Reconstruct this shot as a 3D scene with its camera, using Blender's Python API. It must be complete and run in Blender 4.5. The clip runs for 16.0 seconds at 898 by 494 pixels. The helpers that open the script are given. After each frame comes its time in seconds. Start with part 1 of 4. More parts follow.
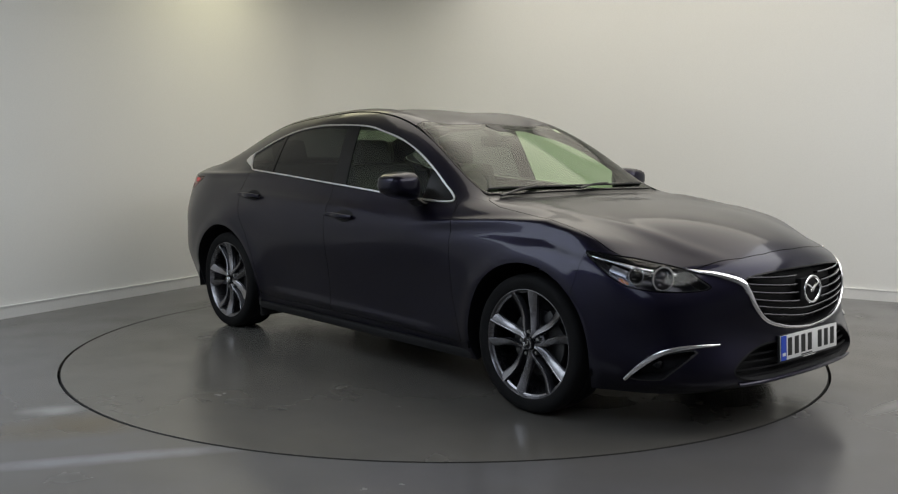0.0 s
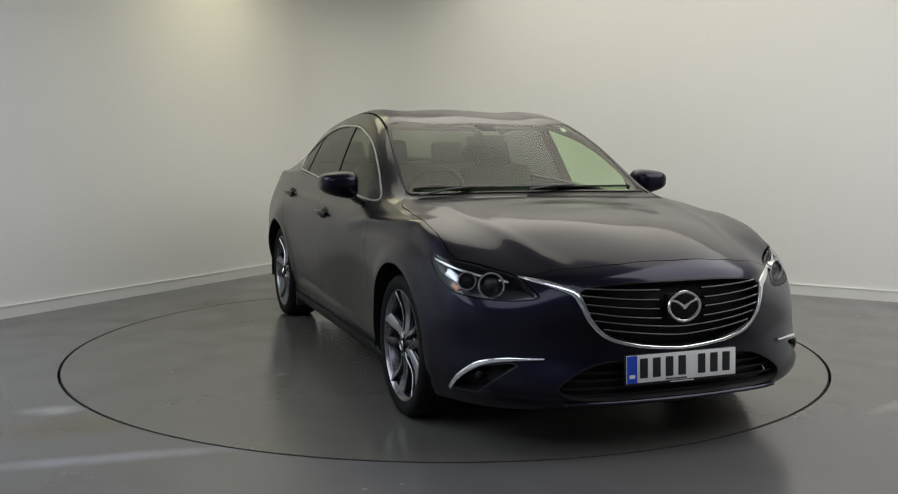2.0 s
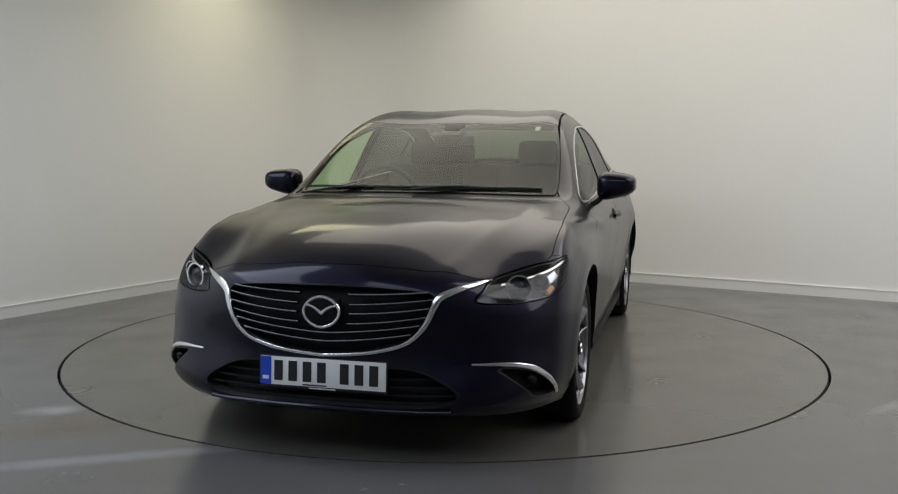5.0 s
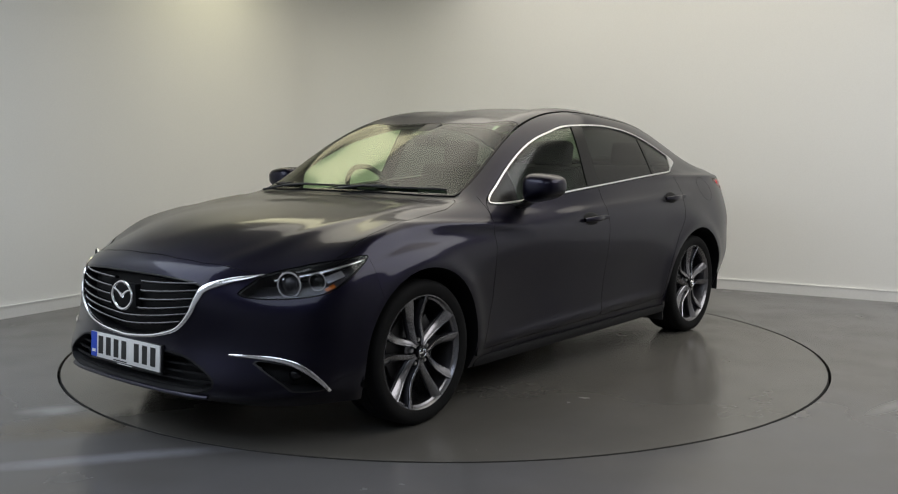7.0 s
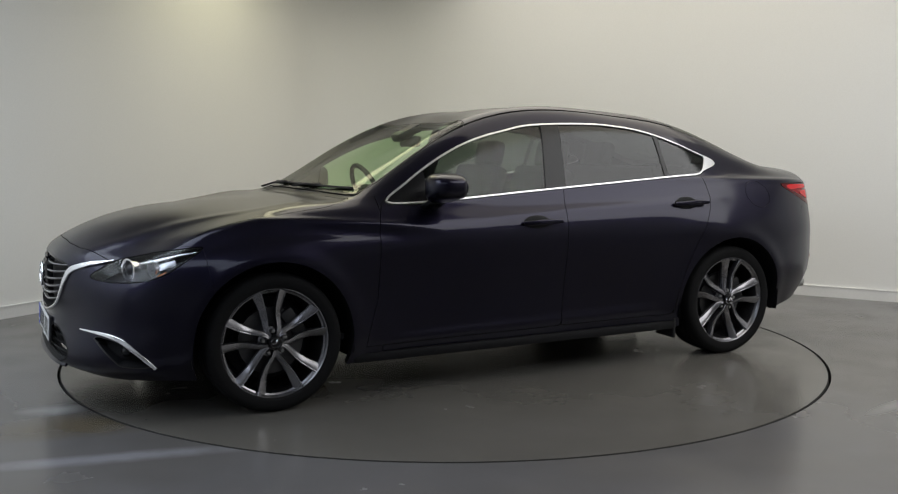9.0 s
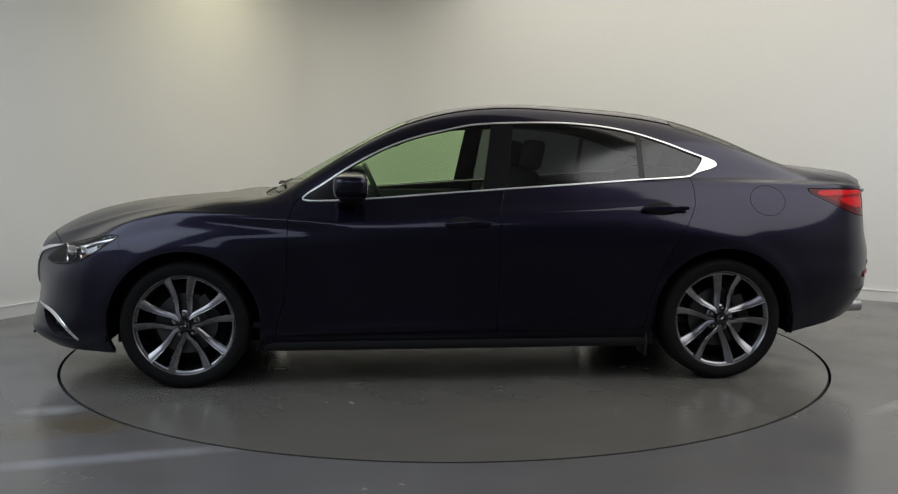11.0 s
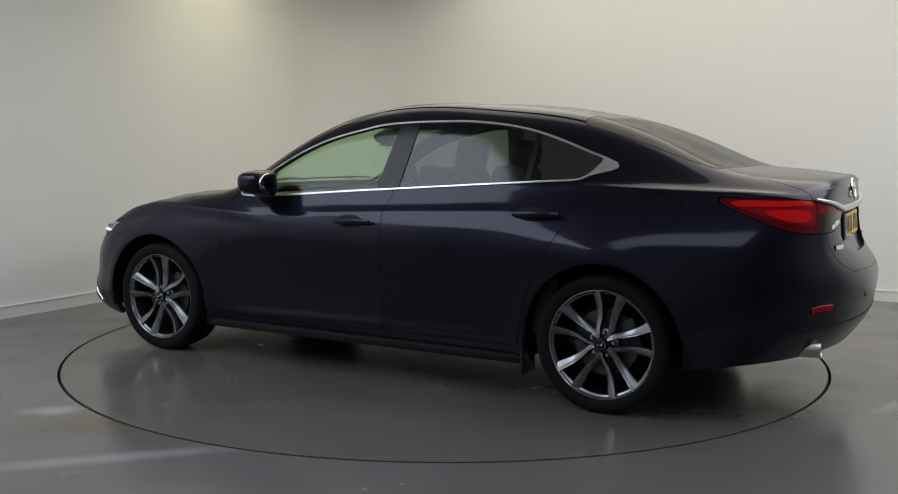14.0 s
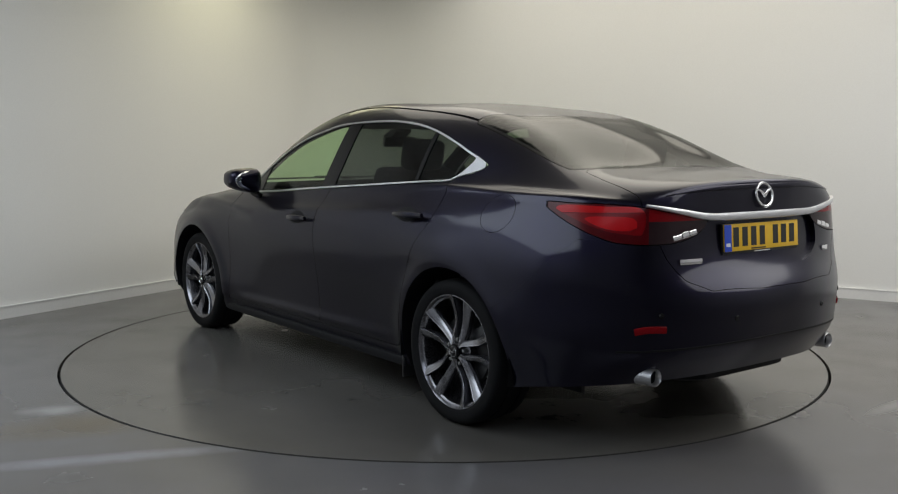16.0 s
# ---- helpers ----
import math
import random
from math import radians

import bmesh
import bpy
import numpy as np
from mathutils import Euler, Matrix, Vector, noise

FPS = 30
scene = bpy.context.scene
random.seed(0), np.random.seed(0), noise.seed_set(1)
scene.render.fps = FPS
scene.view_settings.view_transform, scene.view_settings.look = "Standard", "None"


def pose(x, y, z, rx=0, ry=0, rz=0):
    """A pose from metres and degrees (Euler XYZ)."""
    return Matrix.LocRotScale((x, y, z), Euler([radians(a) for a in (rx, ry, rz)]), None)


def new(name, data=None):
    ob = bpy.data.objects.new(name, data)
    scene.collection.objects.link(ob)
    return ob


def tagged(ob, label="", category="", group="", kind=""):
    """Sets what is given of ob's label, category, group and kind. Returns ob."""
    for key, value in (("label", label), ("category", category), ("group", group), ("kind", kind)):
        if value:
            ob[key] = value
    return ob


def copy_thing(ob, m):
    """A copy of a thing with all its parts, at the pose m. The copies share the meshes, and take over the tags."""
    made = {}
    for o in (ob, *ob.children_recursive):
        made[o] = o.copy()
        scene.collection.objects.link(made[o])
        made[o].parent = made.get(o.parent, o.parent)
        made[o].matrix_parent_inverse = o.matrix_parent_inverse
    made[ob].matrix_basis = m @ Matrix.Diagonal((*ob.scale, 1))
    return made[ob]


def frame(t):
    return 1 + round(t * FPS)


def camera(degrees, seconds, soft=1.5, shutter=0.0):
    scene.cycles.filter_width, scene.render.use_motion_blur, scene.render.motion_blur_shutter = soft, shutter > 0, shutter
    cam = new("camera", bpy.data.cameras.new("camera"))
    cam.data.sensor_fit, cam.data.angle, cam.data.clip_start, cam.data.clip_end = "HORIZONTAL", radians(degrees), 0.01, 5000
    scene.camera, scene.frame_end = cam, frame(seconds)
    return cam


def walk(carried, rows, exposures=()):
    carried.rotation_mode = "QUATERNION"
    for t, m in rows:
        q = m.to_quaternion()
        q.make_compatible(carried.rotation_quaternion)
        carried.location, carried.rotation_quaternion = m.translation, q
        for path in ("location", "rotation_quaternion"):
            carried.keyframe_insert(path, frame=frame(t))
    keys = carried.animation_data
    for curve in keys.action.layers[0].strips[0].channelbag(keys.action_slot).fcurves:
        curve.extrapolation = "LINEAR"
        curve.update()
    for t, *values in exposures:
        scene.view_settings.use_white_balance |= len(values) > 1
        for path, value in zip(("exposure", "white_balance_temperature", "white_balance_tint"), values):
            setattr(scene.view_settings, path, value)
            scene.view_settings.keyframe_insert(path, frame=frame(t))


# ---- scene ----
cam = camera(51.4, 16.0, soft=1.15)
EYE = pose(0, -5.847, 1.234, 90 - 6.03, 0, -0.226) @ pose(0, 0, 0, 0, 0, 0.228)
walk(cam, [(0.0, EYE), (16.0, EYE)])

# ---- world and lamps ----
world = bpy.data.worlds.new("dim_surroundings")
scene.world = world
world.use_nodes = True
world.node_tree.nodes["Background"].inputs[0].default_value = (0.5, 0.55, 0.6, 1)
world.node_tree.nodes["Background"].inputs[1].default_value = 0.03
scene.view_settings.exposure = 0.0


def ceiling_lamp(x, y, z, sx, sy, watts, colour, turn=0.0):
    data = bpy.data.lights.new("ceiling_lamp_light", "AREA")
    data.shape, data.size, data.size_y, data.energy, data.color = "RECTANGLE", sx, sy, watts, colour
    ob = new("ceiling_lamp_light", data)
    ob.matrix_world = pose(x, y, z, 0, 0, turn)
    return ob


# warm panels over the turntable, cooler panels along the edges
LAMPS = [
    (-1.42, 2.20, 3.04, 1.2, 1.0, 10, (1.0, 0.94, 0.60), -30),
    (1.05, 0.945, 3.04, 4.2, 3.6, 69, (1.0, 0.94, 0.81), -30),
    (-3.6, -2.9, 3.04, 2.8, 4.6, 118, (0.80, 0.89, 1.0), -30),
    (4.3, -2.2, 3.04, 4.6, 4.0, 156, (0.97, 0.97, 0.97), -30),
    # unseen cool panel by the camera, added to lighten the doors and haunch
    (-0.3, -5.4, 3.04, 3.4, 1.6, 36, (0.74, 0.83, 1.0), -30),
]
for lamp in LAMPS:
    ceiling_lamp(*lamp)

# ---- materials ----


def material(name, colour, rough=0.5, metal=0.0, bump=0.0, scale=40.0, vary=0.0, patch=3.0, coat=0.0, coat_rough=0.03, spec=0.5, rough_vary=0.0):
    """A principled surface with variation at two scales, fine relief and uneven gloss."""
    m = bpy.data.materials.new(name)
    m.use_nodes = True
    n, l = m.node_tree.nodes, m.node_tree.links
    b = n["Principled BSDF"]
    b.inputs["Base Color"].default_value = (*colour, 1)
    b.inputs["Roughness"].default_value = rough
    b.inputs["Metallic"].default_value = metal
    b.inputs["Coat Weight"].default_value = coat
    b.inputs["Coat Roughness"].default_value = coat_rough
    b.inputs["Specular IOR Level"].default_value = spec
    place = n.new("ShaderNodeTexCoord")
    fine = n.new("ShaderNodeTexNoise")
    fine.inputs["Scale"].default_value, fine.inputs["Detail"].default_value = scale, 4
    l.new(place.outputs["Object"], fine.inputs["Vector"])
    coarse = n.new("ShaderNodeTexNoise")
    coarse.inputs["Scale"].default_value, coarse.inputs["Detail"].default_value = patch, 5
    l.new(place.outputs["Object"], coarse.inputs["Vector"])
    both = n.new("ShaderNodeMath")
    both.operation = "ADD"
    l.new(fine.outputs["Fac"], both.inputs[0])
    l.new(coarse.outputs["Fac"], both.inputs[1])
    if vary:
        ramp = n.new("ShaderNodeMapRange")
        ramp.inputs["From Min"].default_value, ramp.inputs["From Max"].default_value = 0.7, 1.3
        ramp.inputs["To Min"].default_value, ramp.inputs["To Max"].default_value = 1 - vary, 1 + vary
        l.new(both.outputs[0], ramp.inputs["Value"])
        mul = n.new("ShaderNodeVectorMath")
        mul.operation = "SCALE"
        mul.inputs[0].default_value = colour
        l.new(ramp.outputs[0], mul.inputs["Scale"])
        l.new(mul.outputs[0], b.inputs["Base Color"])
    if rough_vary:
        rr = n.new("ShaderNodeMapRange")
        rr.inputs["From Min"].default_value, rr.inputs["From Max"].default_value = 0.7, 1.3
        rr.inputs["To Min"].default_value, rr.inputs["To Max"].default_value = max(0.02, rough - rough_vary), min(1, rough + rough_vary)
        l.new(both.outputs[0], rr.inputs["Value"])
        l.new(rr.outputs[0], b.inputs["Roughness"])
    if bump:
        bp = n.new("ShaderNodeBump")
        bp.inputs["Strength"].default_value, bp.inputs["Distance"].default_value = bump, 0.002
        l.new(fine.outputs["Fac"], bp.inputs["Height"])
        l.new(bp.outputs["Normal"], b.inputs["Normal"])
    return m


def clear(name, tint, gloss=0.10, face=0.035, graze=0.5):
    """A thin tinted pane: tinted see-through, with a reflection that grows towards grazing."""
    m = bpy.data.materials.new(name)
    m.use_nodes = True
    n, l = m.node_tree.nodes, m.node_tree.links
    n.remove(n["Principled BSDF"])
    t, g, f, x = n.new("ShaderNodeBsdfTransparent"), n.new("ShaderNodeBsdfGlossy"), n.new("ShaderNodeLayerWeight"), n.new("ShaderNodeMixShader")
    t.inputs["Color"].default_value = (*tint, 1)
    g.inputs["Color"].default_value = (1, 1, 1, 1)
    g.inputs["Roughness"].default_value = gloss
    f.inputs["Blend"].default_value = 0.5
    p, r = n.new("ShaderNodeMath"), n.new("ShaderNodeMapRange")
    p.operation = "POWER"
    p.inputs[1].default_value = 4.0
    r.inputs["To Min"].default_value, r.inputs["To Max"].default_value = face, graze
    l.new(f.outputs["Facing"], p.inputs[0])
    l.new(p.outputs[0], r.inputs["Value"])
    l.new(r.outputs[0], x.inputs[0])
    l.new(t.outputs[0], x.inputs[1])
    l.new(g.outputs[0], x.inputs[2])
    l.new(x.outputs[0], n["Material Output"].inputs["Surface"])
    return m


def glow(name, colour, strength):
    m = bpy.data.materials.new(name)
    m.use_nodes = True
    b = m.node_tree.nodes["Principled BSDF"]
    b.inputs["Base Color"].default_value = (0.8, 0.8, 0.8, 1)
    b.inputs["Emission Color"].default_value = (*colour, 1)
    b.inputs["Emission Strength"].default_value = strength
    return m


WALL = material("white_wall_paint", (0.79, 0.79, 0.77), 0.75, bump=0.12, scale=90, vary=0.02, patch=0.8)
SKIRT = material("white_gloss_skirting", (0.76, 0.76, 0.75), 0.4, bump=0.05, scale=60, vary=0.03)
CEIL = material("white_ceiling_paint", (0.7, 0.7, 0.68), 0.9, vary=0.02, scale=20)
DARK_WALL = material("grey_partition", (0.36, 0.36, 0.37), 0.8, bump=0.1, scale=30, vary=0.1)
PAINT = material("deep_blue_black_metallic_paint", (0.0098, 0.0088, 0.0205), 0.35, 0.9, bump=0.02, scale=900, vary=0.12, patch=1.5, coat=0.5, coat_rough=0.09, spec=0.06, rough_vary=0.03)
INNER = material("black_panel_edge", (0.006, 0.006, 0.007), 0.6, vary=0.1, spec=0.2)
BLACK = material("black_plastic", (0.012, 0.012, 0.013), 0.45, bump=0.15, scale=400, vary=0.15)
GLOSS_BLACK = material("gloss_black_trim", (0.005, 0.005, 0.006), 0.25, vary=0.1, spec=0.3)
CHROME = material("bright_chrome", (0.90, 0.90, 0.91), 0.14, 1.0, vary=0.03, rough_vary=0.05)
RUBBER = material("tyre_rubber", (0.0065, 0.0065, 0.0068), 0.75, bump=0.25, scale=160, vary=0.2, patch=8, spec=0.14)
SATIN = material("satin_bright_trim", (0.72, 0.72, 0.73), 0.38, 1.0, vary=0.03, rough_vary=0.05)
RIM = material("dark_silver_alloy", (0.25, 0.247, 0.26), 0.27, 1.0, bump=0.03, scale=300, vary=0.06, rough_vary=0.06)
SLAT = material("silvered_slat_edge", (0.46, 0.46, 0.49), 0.26, 1.0, vary=0.05)
RIM_EDGE = material("spoke_highlight_alloy", (0.36, 0.36, 0.38), 0.22, 1.0, vary=0.06, rough_vary=0.05)
RIM_DARK = material("gunmetal_alloy", (0.05, 0.05, 0.055), 0.4, 0.8, bump=0.04, scale=200, vary=0.1)
SEAT_MAT = material("black_leather", (0.018, 0.018, 0.018), 0.5, bump=0.3, scale=120, vary=0.2)
TRIM = material("dark_grey_cabin_plastic", (0.025, 0.025, 0.026), 0.6, bump=0.2, scale=200, vary=0.15)
HEADLINE = material("pale_grey_headlining", (0.35, 0.35, 0.33), 0.9, bump=0.2, scale=300, vary=0.04)
GLASS_FRONT = clear("windscreen_glass", (0.68, 0.82, 0.62))
GLASS_REAR = clear("privacy_glass", (0.15, 0.16, 0.17), face=0.045)
GLASS_BACK = clear("tinted_rear_glass", (0.20, 0.23, 0.20))
LENS = clear("clear_lamp_cover", (0.88, 0.89, 0.91), gloss=0.03, face=0.03, graze=0.2)
MIRROR = material("mirror_silver", (0.85, 0.88, 0.88), 0.02, 1.0)
PLATE_W = material("white_reflective_plate", (0.75, 0.75, 0.74), 0.4, vary=0.03)
PLATE_Y = material("yellow_reflective_plate", (0.78, 0.48, 0.02), 0.4, vary=0.03)
PLATE_B = material("blue_plate_band", (0.01, 0.06, 0.5), 0.4, vary=0.03)
INK = material("black_plate_ink", (0.01, 0.01, 0.01), 0.5)
RED_LENS = material("red_lamp_plastic", (0.20, 0.003, 0.006), 0.2, coat=0.06, spec=0.15, vary=0.05)
RED_DARK = material("dark_red_lamp_plastic", (0.075, 0.002, 0.004), 0.16, coat=0.08, spec=0.15, vary=0.05)
RED_BRIGHT = material("bright_red_lamp_plastic", (0.50, 0.006, 0.009), 0.2, coat=0.06, spec=0.15, vary=0.05)
SMOKED = material("smoked_lamp_plastic", (0.022, 0.010, 0.012), 0.15, coat=0.1, spec=0.25, vary=0.05)
AMBER = material("amber_indicator", (0.6, 0.16, 0.02), 0.2, coat=0.5)
BOWL = material("smoked_lamp_bowl", (0.085, 0.085, 0.095), 0.32, 1.0, vary=0.1)
STEEL = material("brake_steel", (0.42, 0.42, 0.42), 0.38, 1.0, vary=0.1, rough_vary=0.1)


DISC = material("dull_brake_disc", (0.10, 0.10, 0.10), 0.45, 1.0, vary=0.15, rough_vary=0.1)


def floor_material(name, base, worn, stains=()):
    """Grey painted concrete: broad stains, tyre scuffs, fine grit and uneven gloss."""
    m = bpy.data.materials.new(name)
    m.use_nodes = True
    n, l = m.node_tree.nodes, m.node_tree.links
    b = n["Principled BSDF"]
    c = n.new("ShaderNodeTexCoord")
    big, mid, fine = (n.new("ShaderNodeTexNoise") for _ in range(3))
    for t, s, d in ((big, 0.55, 4), (mid, 2.3, 6), (fine, 60, 4)):
        t.inputs["Scale"].default_value, t.inputs["Detail"].default_value = s, d
        l.new(c.outputs["Object"], t.inputs["Vector"])
    mix = n.new("ShaderNodeMix")
    mix.data_type = "RGBA"
    mix.inputs[6].default_value, mix.inputs[7].default_value = (*base, 1), (*worn, 1)
    r = n.new("ShaderNodeMapRange")
    r.inputs["From Min"].default_value, r.inputs["From Max"].default_value = 0.40, 0.66
    l.new(big.outputs["Fac"], r.inputs["Value"])
    l.new(r.outputs[0], mix.inputs[0])
    shade = n.new("ShaderNodeMapRange")
    shade.inputs["To Min"].default_value, shade.inputs["To Max"].default_value = 0.90, 1.10
    l.new(mid.outputs["Fac"], shade.inputs["Value"])
    mul = n.new("ShaderNodeVectorMath")
    mul.operation = "SCALE"
    l.new(mix.outputs[2], mul.inputs[0])
    l.new(shade.outputs[0], mul.inputs["Scale"])
    tone = mul.outputs[0]
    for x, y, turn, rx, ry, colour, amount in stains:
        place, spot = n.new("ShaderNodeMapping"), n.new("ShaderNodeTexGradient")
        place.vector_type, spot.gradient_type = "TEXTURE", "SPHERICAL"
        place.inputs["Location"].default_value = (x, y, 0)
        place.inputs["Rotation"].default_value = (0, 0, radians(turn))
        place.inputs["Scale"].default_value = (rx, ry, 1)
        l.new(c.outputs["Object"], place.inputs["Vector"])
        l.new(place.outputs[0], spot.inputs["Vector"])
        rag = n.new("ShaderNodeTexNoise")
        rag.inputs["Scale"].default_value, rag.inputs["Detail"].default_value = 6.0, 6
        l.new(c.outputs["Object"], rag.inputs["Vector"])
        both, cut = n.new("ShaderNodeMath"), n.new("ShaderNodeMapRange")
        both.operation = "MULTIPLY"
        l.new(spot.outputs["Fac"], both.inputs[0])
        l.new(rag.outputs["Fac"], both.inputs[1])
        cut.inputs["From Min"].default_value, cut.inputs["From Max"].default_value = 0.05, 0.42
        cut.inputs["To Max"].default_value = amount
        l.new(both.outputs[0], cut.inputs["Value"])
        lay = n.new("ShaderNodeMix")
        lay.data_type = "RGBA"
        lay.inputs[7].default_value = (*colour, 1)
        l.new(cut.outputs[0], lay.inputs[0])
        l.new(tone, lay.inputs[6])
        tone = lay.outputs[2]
    l.new(tone, b.inputs["Base Color"])
    ro = n.new("ShaderNodeMapRange")
    ro.inputs["From Min"].default_value, ro.inputs["From Max"].default_value = 0.3, 0.7
    ro.inputs["To Min"].default_value, ro.inputs["To Max"].default_value = 0.15, 0.28
    l.new(mid.outputs["Fac"], ro.inputs["Value"])
    l.new(ro.outputs[0], b.inputs["Roughness"])
    bp = n.new("ShaderNodeBump")
    bp.inputs["Strength"].default_value, bp.inputs["Distance"].default_value = 0.03, 0.001
    l.new(fine.outputs["Fac"], bp.inputs["Height"])
    l.new(bp.outputs["Normal"], b.inputs["Normal"])
    return m


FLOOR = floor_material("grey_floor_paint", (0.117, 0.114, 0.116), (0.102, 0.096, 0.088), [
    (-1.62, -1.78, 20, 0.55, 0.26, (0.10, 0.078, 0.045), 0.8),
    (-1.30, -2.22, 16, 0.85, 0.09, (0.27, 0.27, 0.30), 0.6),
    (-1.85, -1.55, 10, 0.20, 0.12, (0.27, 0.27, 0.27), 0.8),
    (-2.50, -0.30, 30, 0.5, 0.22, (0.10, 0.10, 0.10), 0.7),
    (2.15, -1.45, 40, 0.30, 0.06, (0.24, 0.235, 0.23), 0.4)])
# same grey, tinted warmer to carry the reflection of the warm-lit wall
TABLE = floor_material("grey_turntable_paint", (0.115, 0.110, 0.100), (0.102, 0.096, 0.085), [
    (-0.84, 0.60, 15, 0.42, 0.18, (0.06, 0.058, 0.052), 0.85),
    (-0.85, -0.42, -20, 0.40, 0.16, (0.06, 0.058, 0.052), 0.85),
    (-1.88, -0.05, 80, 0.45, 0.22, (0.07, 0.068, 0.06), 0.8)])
GAP = material("black_gap", (0.004, 0.004, 0.004), 0.9)

# ---- mesh helpers ----


def mesh_ob(name, verts, faces, mat, parent=None, label="", smooth=True, normals=None):
    me = bpy.data.meshes.new(name)
    me.from_pydata([tuple(v) for v in verts], [], [tuple(int(i) for i in f) for f in faces])
    me.materials.append(mat)
    me.update()
    if smooth:
        me.polygons.foreach_set("use_smooth", [True] * len(me.polygons))
    if normals is not None:
        me.normals_split_custom_set_from_vertices([tuple(v) for v in normals])
    ob = new(name, me)
    if parent is not None:
        ob.parent = parent
    if label:
        tagged(ob, label)
    return ob


def part(name, bm, mat, parent=None, label="", smooth=True, angle=40):
    """One bmesh as one mesh object under a thing or a part."""
    me = bpy.data.meshes.new(name)
    bm.normal_update()
    for f in bm.faces:
        f.smooth = smooth
    for e in bm.edges:
        if len(e.link_faces) == 2 and e.calc_face_angle(0) > radians(angle):
            e.smooth = False
    bm.to_mesh(me)
    bm.free()
    me.materials.append(mat)
    ob = new(name, me)
    if parent is not None:
        ob.parent = parent
    if label:
        tagged(ob, label)
    return ob


def box(bm, size, m=None, bevel=0.0, seg=2):
    r = bmesh.ops.create_cube(bm, size=1.0, matrix=(m or Matrix()) @ Matrix.Diagonal((*size, 1)))
    if bevel:
        es = list({e for v in r["verts"] for e in v.link_edges})
        bmesh.ops.bevel(bm, geom=es, offset=bevel, segments=seg, affect="EDGES", profile=0.6)
    return bm


def boxed(name, size, m, mat, parent=None, bevel=0.0, label=""):
    bm = bmesh.new()
    box(bm, size, m, bevel)
    return part(name, bm, mat, parent, label)


def lathe(profile, n=48, axis="Y", a0=0.0, a1=360.0):
    """A bmesh turned from (radius, along) pairs about an axis."""
    bm = bmesh.new()
    full = abs(a1 - a0) >= 359.9
    count = n if full else n + 1
    rings = []
    for i in range(count):
        a = radians(a0 + (a1 - a0) * i / n)
        ring = []
        for r, h in profile:
            c, s = r * math.cos(a), r * math.sin(a)
            ring.append(bm.verts.new((c, h, s) if axis == "Y" else (h, c, s) if axis == "X" else (c, s, h)))
        rings.append(ring)
    for i in range(n):
        a, b = rings[i], rings[(i + 1) % count]
        for j in range(len(profile) - 1):
            if profile[j][0] < 1e-6:
                bm.faces.new((a[j], b[j + 1], a[j + 1]))
            elif profile[j + 1][0] < 1e-6:
                bm.faces.new((a[j], b[j], a[j + 1]))
            else:
                bm.faces.new((a[j], b[j], b[j + 1], a[j + 1]))
    bmesh.ops.remove_doubles(bm, verts=bm.verts, dist=1e-6)
    bmesh.ops.recalc_face_normals(bm, faces=bm.faces)
    return bm


def sweep(points, wide, sides, thick, n=10):
    """A bmesh strip with a rounded section along points; wide: unit vectors across; sides: half widths; thick: half thicknesses."""
    bm = bmesh.new()
    P = [Vector(p) for p in points]
    rings = []
    for i, p in enumerate(P):
        t = (P[min(i + 1, len(P) - 1)] - P[max(i - 1, 0)]).normalized()
        w = Vector(wide[i])
        w = (w - t * w.dot(t)).normalized()
        h = t.cross(w)
        ring = []
        for k in range(n):
            a = 2 * math.pi * k / n
            ca, sa = math.cos(a), math.sin(a)
            ca, sa = math.copysign(abs(ca) ** 0.7, ca), math.copysign(abs(sa) ** 0.7, sa)
            ring.append(bm.verts.new(p + w * (ca * sides[i]) + h * (sa * thick[i])))
        rings.append(ring)
    for a, b in zip(rings, rings[1:]):
        for k in range(n):
            bm.faces.new((a[k], a[(k + 1) % n], b[(k + 1) % n], b[k]))
    bm.faces.new(rings[0][::-1])
    bm.faces.new(rings[-1])
    bmesh.ops.recalc_face_normals(bm, faces=bm.faces)
    return bm


# ---- the room: two white walls that meet in a rounded corner, dark space behind the camera ----
TURN = radians(60.1)
ALONG_L = Vector((math.cos(TURN), math.sin(TURN), 0))
ALONG_R = Vector((math.sin(TURN), -math.cos(TURN), 0))
CORNER = Vector((-1.10, 4.43, 0))
HEIGHT = 3.1


def wall_run(offset, radius, reach_l=10.5, reach_r=11.0, n=20):
    """Plan points along the left wall, round the corner and along the right wall; offset: inwards from the wall face."""
    inward = (ALONG_R - ALONG_L)
    c = CORNER + ALONG_R * radius - ALONG_L * radius
    pts = [CORNER - ALONG_L * reach_l + ALONG_R * offset]
    r = radius - offset
    for i in range(n + 1):
        a = math.pi / 2 * i / n
        pts.append(c - ALONG_R * (r * math.cos(a)) + ALONG_L * (r * math.sin(a)))
    pts.append(CORNER + ALONG_R * reach_r - ALONG_L * offset)
    return pts


